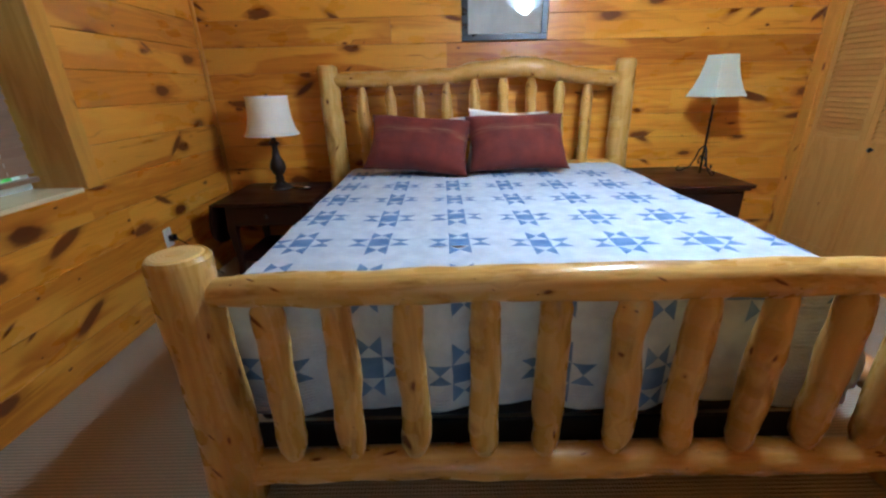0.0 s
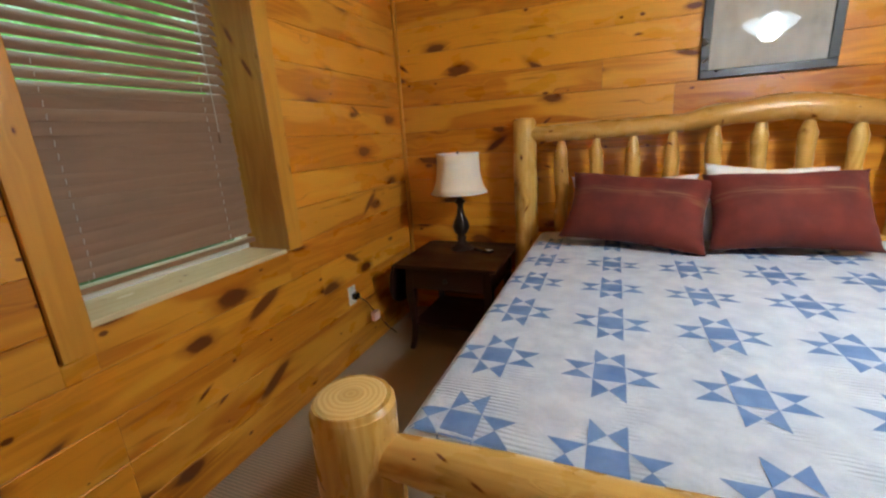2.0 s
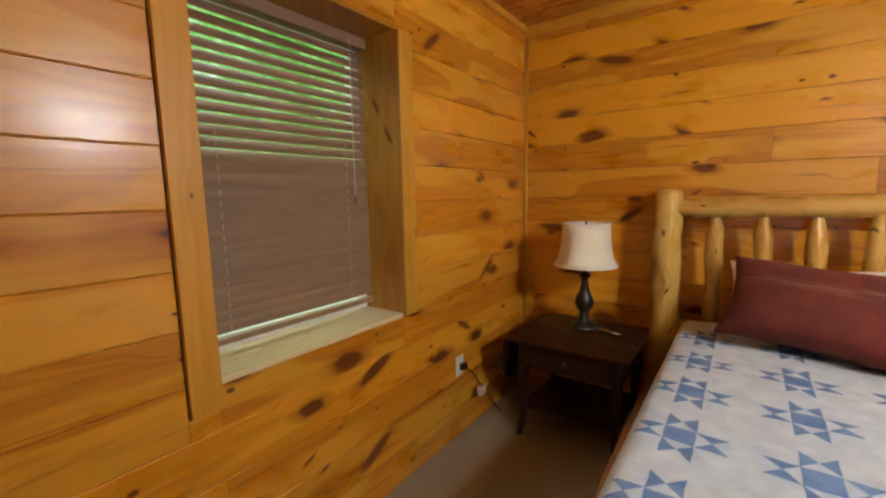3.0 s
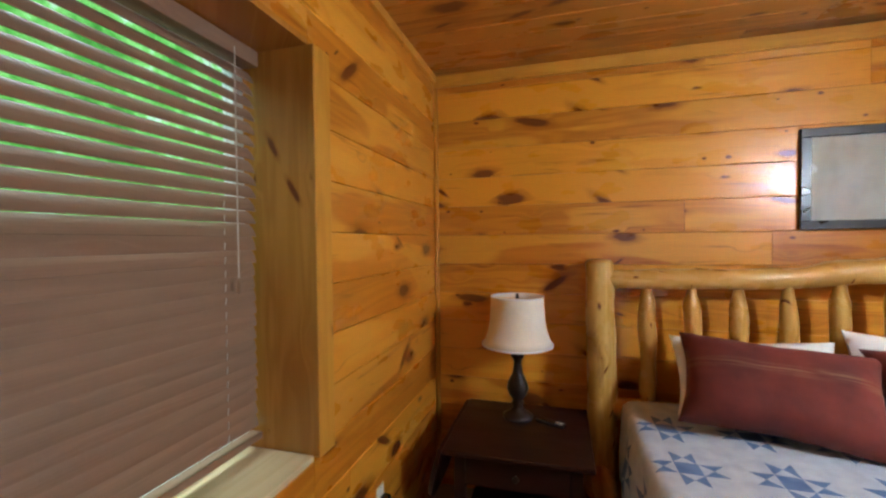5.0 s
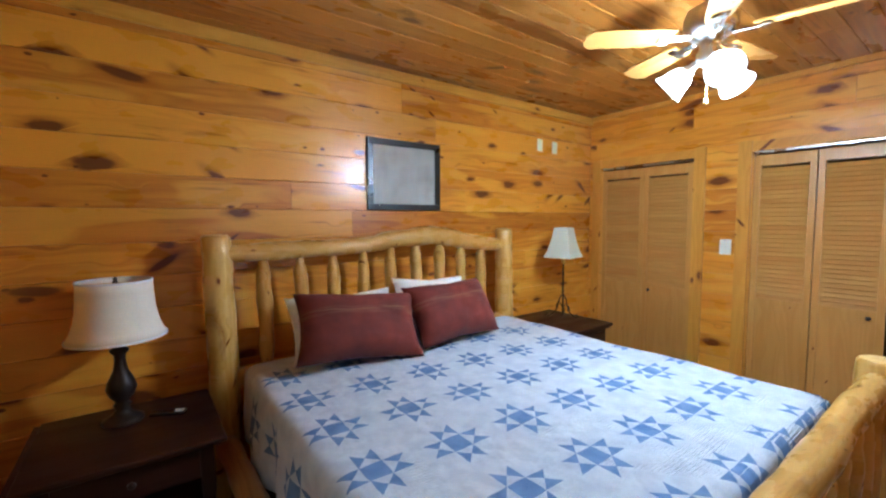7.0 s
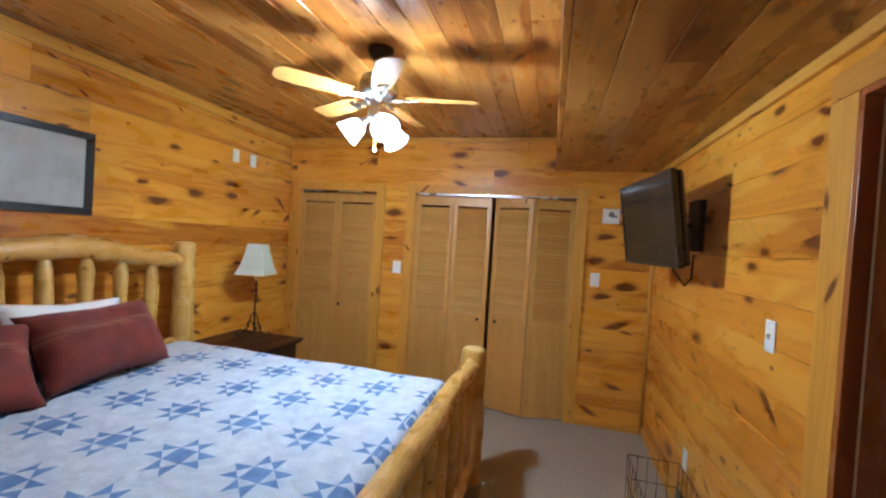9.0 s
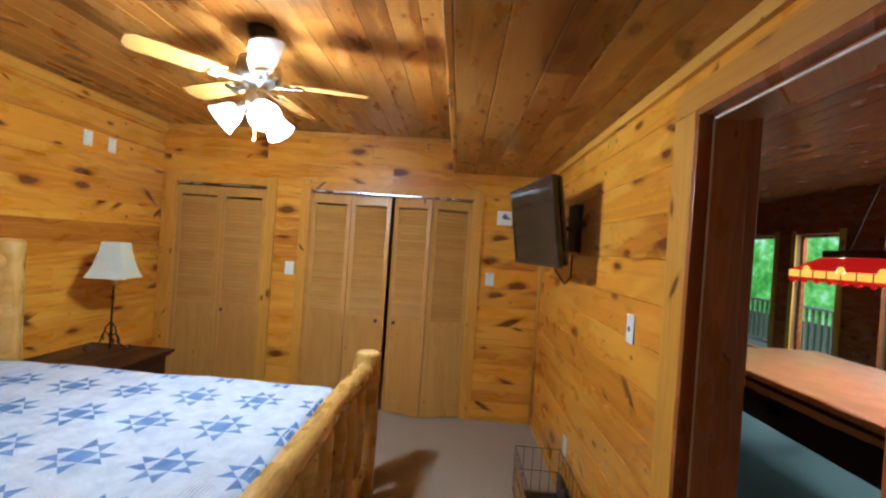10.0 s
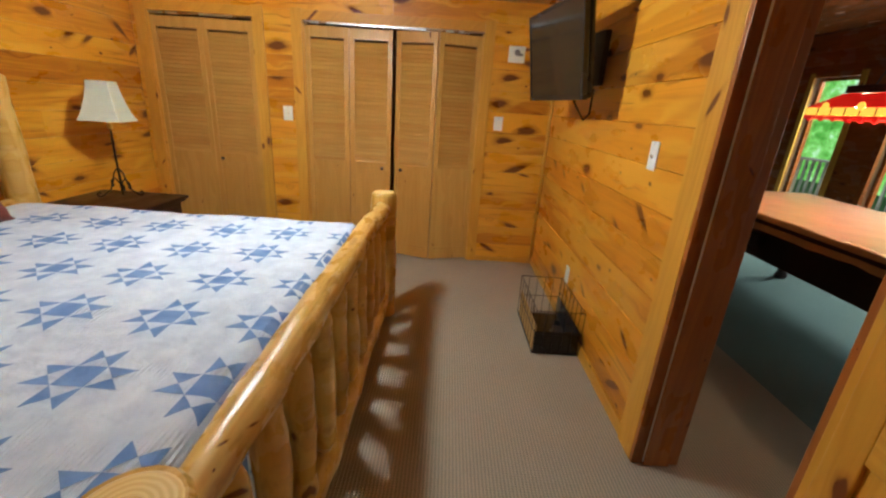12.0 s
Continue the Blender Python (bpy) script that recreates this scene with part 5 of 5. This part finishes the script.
for i, (a, b) in enumerate(WINS):
    wnd = thing("window_%d" % (i + 2), "tall window onto a railed deck and woods", "window", ((a + b) / 2, GY, WZ0), kind="structure")
    for x0, x1 in ((a - 0.08, a), (b, b + 0.08)):
        child_box("window_casing", wnd, TRIM_UP if i < 2 else HALL_PINE, x0, x1, GY, GY + 0.02, WZ0 - 0.05, WZ1 + 0.06)
    child_box("window_casing", wnd, HALL_PINE, a, b, GY, GY + 0.02, WZ1, WZ1 + 0.06)
    child_box("window_sill", wnd, HALL_PINE, a, b, GY - 0.15, GY + 0.03, WZ0 - 0.03, WZ0)
    for x0, x1 in ((a, a + 0.04), (b - 0.04, b)):
        child_box("window_frame", wnd, HALL_PINE, x0, x1, GY - 0.12, GY - 0.07, WZ0, WZ1)
    for z0, z1 in ((WZ0, WZ0 + 0.04), (WZ1 - 0.04, WZ1)):
        child_box("window_frame", wnd, HALL_PINE, a + 0.04, b - 0.04, GY - 0.118, GY - 0.072, z0, z1)
    p = child_box("pane", wnd, PANE, a + 0.04, b - 0.04, GY - 0.098, GY - 0.092, WZ0 + 0.04, WZ1 - 0.04, 0.0)
    p.visible_shadow = False

# pool table
pool = thing("pool_table", "dark wooden pool table under a tan cover", "pool table", (1.86, -2.52, 0))
PX, PY = 1.21, 0.68
bm = merged(box(-PX, PX, -PY, PY, 0.775, 0.805, 0.012))
part("body", box(-PX + 0.03, PX - 0.03, -PY + 0.03, PY - 0.03, 0.53, 0.774, 0.01), DARK_WOOD, pool)
part("bed_slab", bm, DARK_WOOD, pool)


def cover():
    b = bmesh.new()
    nx, ny = 60, 40
    grid = []
    for j in range(ny + 1):
        row = []
        for i in range(nx + 1):
            x, y = (i / nx * 2 - 1) * (PX + 0.012), (j / ny * 2 - 1) * (PY + 0.012)
            edge = min(PX + 0.012 - abs(x), PY + 0.012 - abs(y))
            q = Vector((x, y, 0))
            z = 0.812 + 0.026 * min(1, max(0, (edge - 0.01) / 0.03)) * (1 if edge < 0.12 else 0.55) + 0.008 * noise.noise(q * 5) + 0.004 * noise.noise(q * 17)
            if edge < 0.005:
                z = 0.74 + 0.02 * noise.noise(q * 6)
            row.append(b.verts.new((x, y, z)))
        grid.append(row)
    for j in range(ny):
        for i in range(nx):
            b.faces.new((grid[j][i], grid[j][i + 1], grid[j + 1][i + 1], grid[j + 1][i]))
    return b


ob = part("table_cover", cover(), TAN_COVER, smooth=True)
ob.location = (1.86, -2.52, 0.0)
tagged(ob, "tan vinyl cover draped over the pool table", "table cover")
for x in (-PX + 0.17, PX - 0.17):
    for y in (-PY + 0.15, PY - 0.15):
        part("leg", moved(lathe([(0.045, 0), (0.055, 0.03), (0.04, 0.06), (0.05, 0.2), (0.072, 0.38), (0.06, 0.46), (0.075, 0.5), (0.075, 0.5595)], 18), Matrix.Translation((x, y, 0))), DARK_WOOD, pool, smooth=True)
for i in range(6):
    x = -PX + 0.06 + (i % 3) * (PX - 0.06)
    y = -PY + 0.02 if i < 3 else PY - 0.02
    part("pocket", moved(lathe([(0.02, 0), (0.05, 0.03), (0.058, 0.10)], 14), Matrix.Translation((x, y, 0.60))), BLACK_CLOTH, pool)

# stained-glass lamp over the table
lamp = thing("pool_lamp", "long red and amber stained-glass pool table lamp", "lamp", (1.67, -2.5, 1.475))
LX, LY = 0.72, 0.15


def frustum(x0, y0, z0, x1, y1, z1, t=0.006):
    b = bmesh.new()
    rings = [[b.verts.new((sx * x, sy * y, z)) for sx, sy in ((-1, -1), (1, -1), (1, 1), (-1, 1))] for x, y, z in ((x0, y0, z0), (x1, y1, z1), (x1 - t, y1 - t, z1), (x0 - t, y0 - t, z0))]
    for p_, q_ in zip(rings, rings[1:] + rings[:1]):
        for i in range(4):
            b.faces.new((p_[i], p_[(i + 1) % 4], q_[(i + 1) % 4], q_[i]))
    bmesh.ops.recalc_face_normals(b, faces=b.faces)
    return b


part("red_roof", frustum(LX, LY, 0.116, LX - 0.15, LY - 0.10, 0.215), RED_GLASS, lamp, "glowing red glass sloping panels")
part("amber_band", frustum(LX + 0.002, LY + 0.002, 0.062, LX + 0.002, LY + 0.002, 0.114), AMBER_GLASS, lamp, "glowing amber glass band")
part("red_skirt", frustum(LX + 0.004, LY + 0.004, 0.036, LX + 0.003, LY + 0.003, 0.060), RED_GLASS, lamp, "glowing red scalloped lower edge")
for i in range(14):
    x = -LX + 0.05 + i * (2 * LX - 0.1) / 13
    for y in (-LY - 0.003, LY + 0.003):
        part("scallop", moved(lathe([(0, -0.003), (0.022, -0.003), (0.022, 0.003), (0, 0.003)], 14), Matrix.Translation((x, y, 0.040)) @ pose(0, 0, 0, 90, 0, 0)), RED_GLASS, lamp)
for i in range(5):
    x = -LX + 0.16 + i * (2 * LX - 0.32) / 4
    for y in (-LY - 0.004, LY + 0.004):
        part("amber_disc", moved(lathe([(0, -0.004), (0.028, -0.004), (0.028, 0.004), (0, 0.004)], 16), Matrix.Translation((x, y, 0.122)) @ pose(0, 0, 0, 90, 0, 0)), AMBER_GLASS, lamp)
for i in range(1, 13):
    x = -LX + i * 2 * LX / 13
    for y in (-LY - 0.005, LY + 0.005):
        part("lead_strip", box(x - 0.003, x + 0.003, y - 0.002, y + 0.002, 0.062, 0.1135), IRON, lamp, "dark lead strip between the panes")
part("cap", box(-LX + 0.19, LX - 0.19, -0.075, 0.075, 0.216, 0.268, 0.004), plain("dark_red_cap", (0.05, 0.004, 0.004), 0.4), lamp)
part("ceiling_plate", moved(lathe([(0, 0), (0.07, 0), (0.06, -0.03), (0, -0.035)], 20), Matrix.Translation((0, 0, GH - 1.475))), IRON, lamp)
for sx in (-1, 1):
    part("chain", wire((sx * 0.40, 0, 0.267), (sx * 0.02, 0, GH - 1.505), 0.004), IRON, lamp)

for x in (-0.45, 0.0, 0.45):
    part("bulb", moved(lathe([(0, 0.0), (0.022, 0.01), (0.034, 0.04), (0.03, 0.07), (0.014, 0.10), (0.014, 0.13), (0, 0.13)], 14), Matrix.Translation((x, 0, 0.10))), LAMP_BULB, lamp, "lit warm bulb", smooth=True)

# small ceiling light further back
cl = thing("ceiling_light", "small dark ceiling light with dull bronze petals", "ceiling light", (3.32, -4.2, GH))
part("base", lathe([(0, 0), (0.09, 0), (0.08, -0.03), (0.015, -0.05), (0.015, -0.27), (0.06, -0.29), (0.06, -0.33), (0, -0.34)], 18), IRON, cl, smooth=True)
for i in range(4):
    part("petal", moved(shell([(0.02, 0.0), (0.05, 0.03), (0.06, 0.07)], 12, 0, 0.003), pose(0, 0, -0.32, 0, 0, 90 * i) @ pose(0.04, 0, 0, 0, 115, 0)), BRONZE, cl, "dull bronze petal", smooth=True)

# ---- deck and woods outside ----
tagged(part("deck", box(0.0, 12.0, -7.2, GY - 0.16, -0.12, -0.06), DECK_WOOD), "weathered grey wooden deck outside", "deck", kind="structure")
rail = thing("deck_railing", "weathered wooden deck railing with upright balusters", "railing", (6.0, -6.3, -0.06))
part("top_rail", box(-5.5, 6, -0.07, 0.07, 0.97, 1.01, 0.005), DECK_WOOD, rail)
part("bottom_rail", box(-5.5, 6, -0.02, 0.02, 0.10, 0.18, 0.004), DECK_WOOD, rail)
bal = part("baluster", box(-0.02, 0.02, -0.02, 0.02, 0.1805, 0.9695, 0.003, 1), DECK_WOOD, rail)
bal.location = (-5.3, 0, 0)
for i in range(1, 80):
    b = new("baluster", bal.data)
    b.parent = rail
    b.location = (-5.3 + i * 0.14, 0, 0)
for i in range(6):
    part("post", box(-5.45 + i * 2.2, -5.33 + i * 2.2, -0.06, 0.06, 0, 1.0, 0.004), DECK_WOOD, rail)
tagged(part("ground", box(-60, 60, -60, 60, -1.6, -1.5), plain("forest_floor", (0.06, 0.08, 0.03), 0.9, scale=2)), "shaded forest floor around the cabin", "ground", kind="structure")
# flat sheets of woods that glow by themselves in place of daylight on leaves
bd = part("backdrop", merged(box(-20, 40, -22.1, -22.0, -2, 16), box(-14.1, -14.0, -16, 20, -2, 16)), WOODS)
tagged(bd, "green woods backdrop glowing with painted daylight", "woods", kind="structure")

# ---- boards of the walls ----
rng = random.Random(3)
board_wall(wall_north, (WX, NY, 0), 0, EX - WX, H, [], rng, WALL_PINE)
board_wall(wall_west, (WX, SY, 0), 90, NY - SY, H, [(WIN[0] - SY, WIN[1] - SY, WIN[2], WIN[3]), (WIN[0] - SY - 0.095, WIN[0] - SY, 0.775, 2.6)], rng, WALL_PINE)
board_wall(wall_east, (EX, NY, 0), -90, NY - SY, H, [(NY - CL1[1], NY - CL1[0], -1, CLH), (NY - CL2[1], NY - CL2[0], -1, CLH)], rng, WALL_PINE)
board_wall(wall_south, (EX, SY, 0), 180, EX - WX, SOFFIT_Z + 0.02, [(EX - DOOR[1], EX - DOOR[0], -1, DOOR[3])], rng, WALL_PINE)
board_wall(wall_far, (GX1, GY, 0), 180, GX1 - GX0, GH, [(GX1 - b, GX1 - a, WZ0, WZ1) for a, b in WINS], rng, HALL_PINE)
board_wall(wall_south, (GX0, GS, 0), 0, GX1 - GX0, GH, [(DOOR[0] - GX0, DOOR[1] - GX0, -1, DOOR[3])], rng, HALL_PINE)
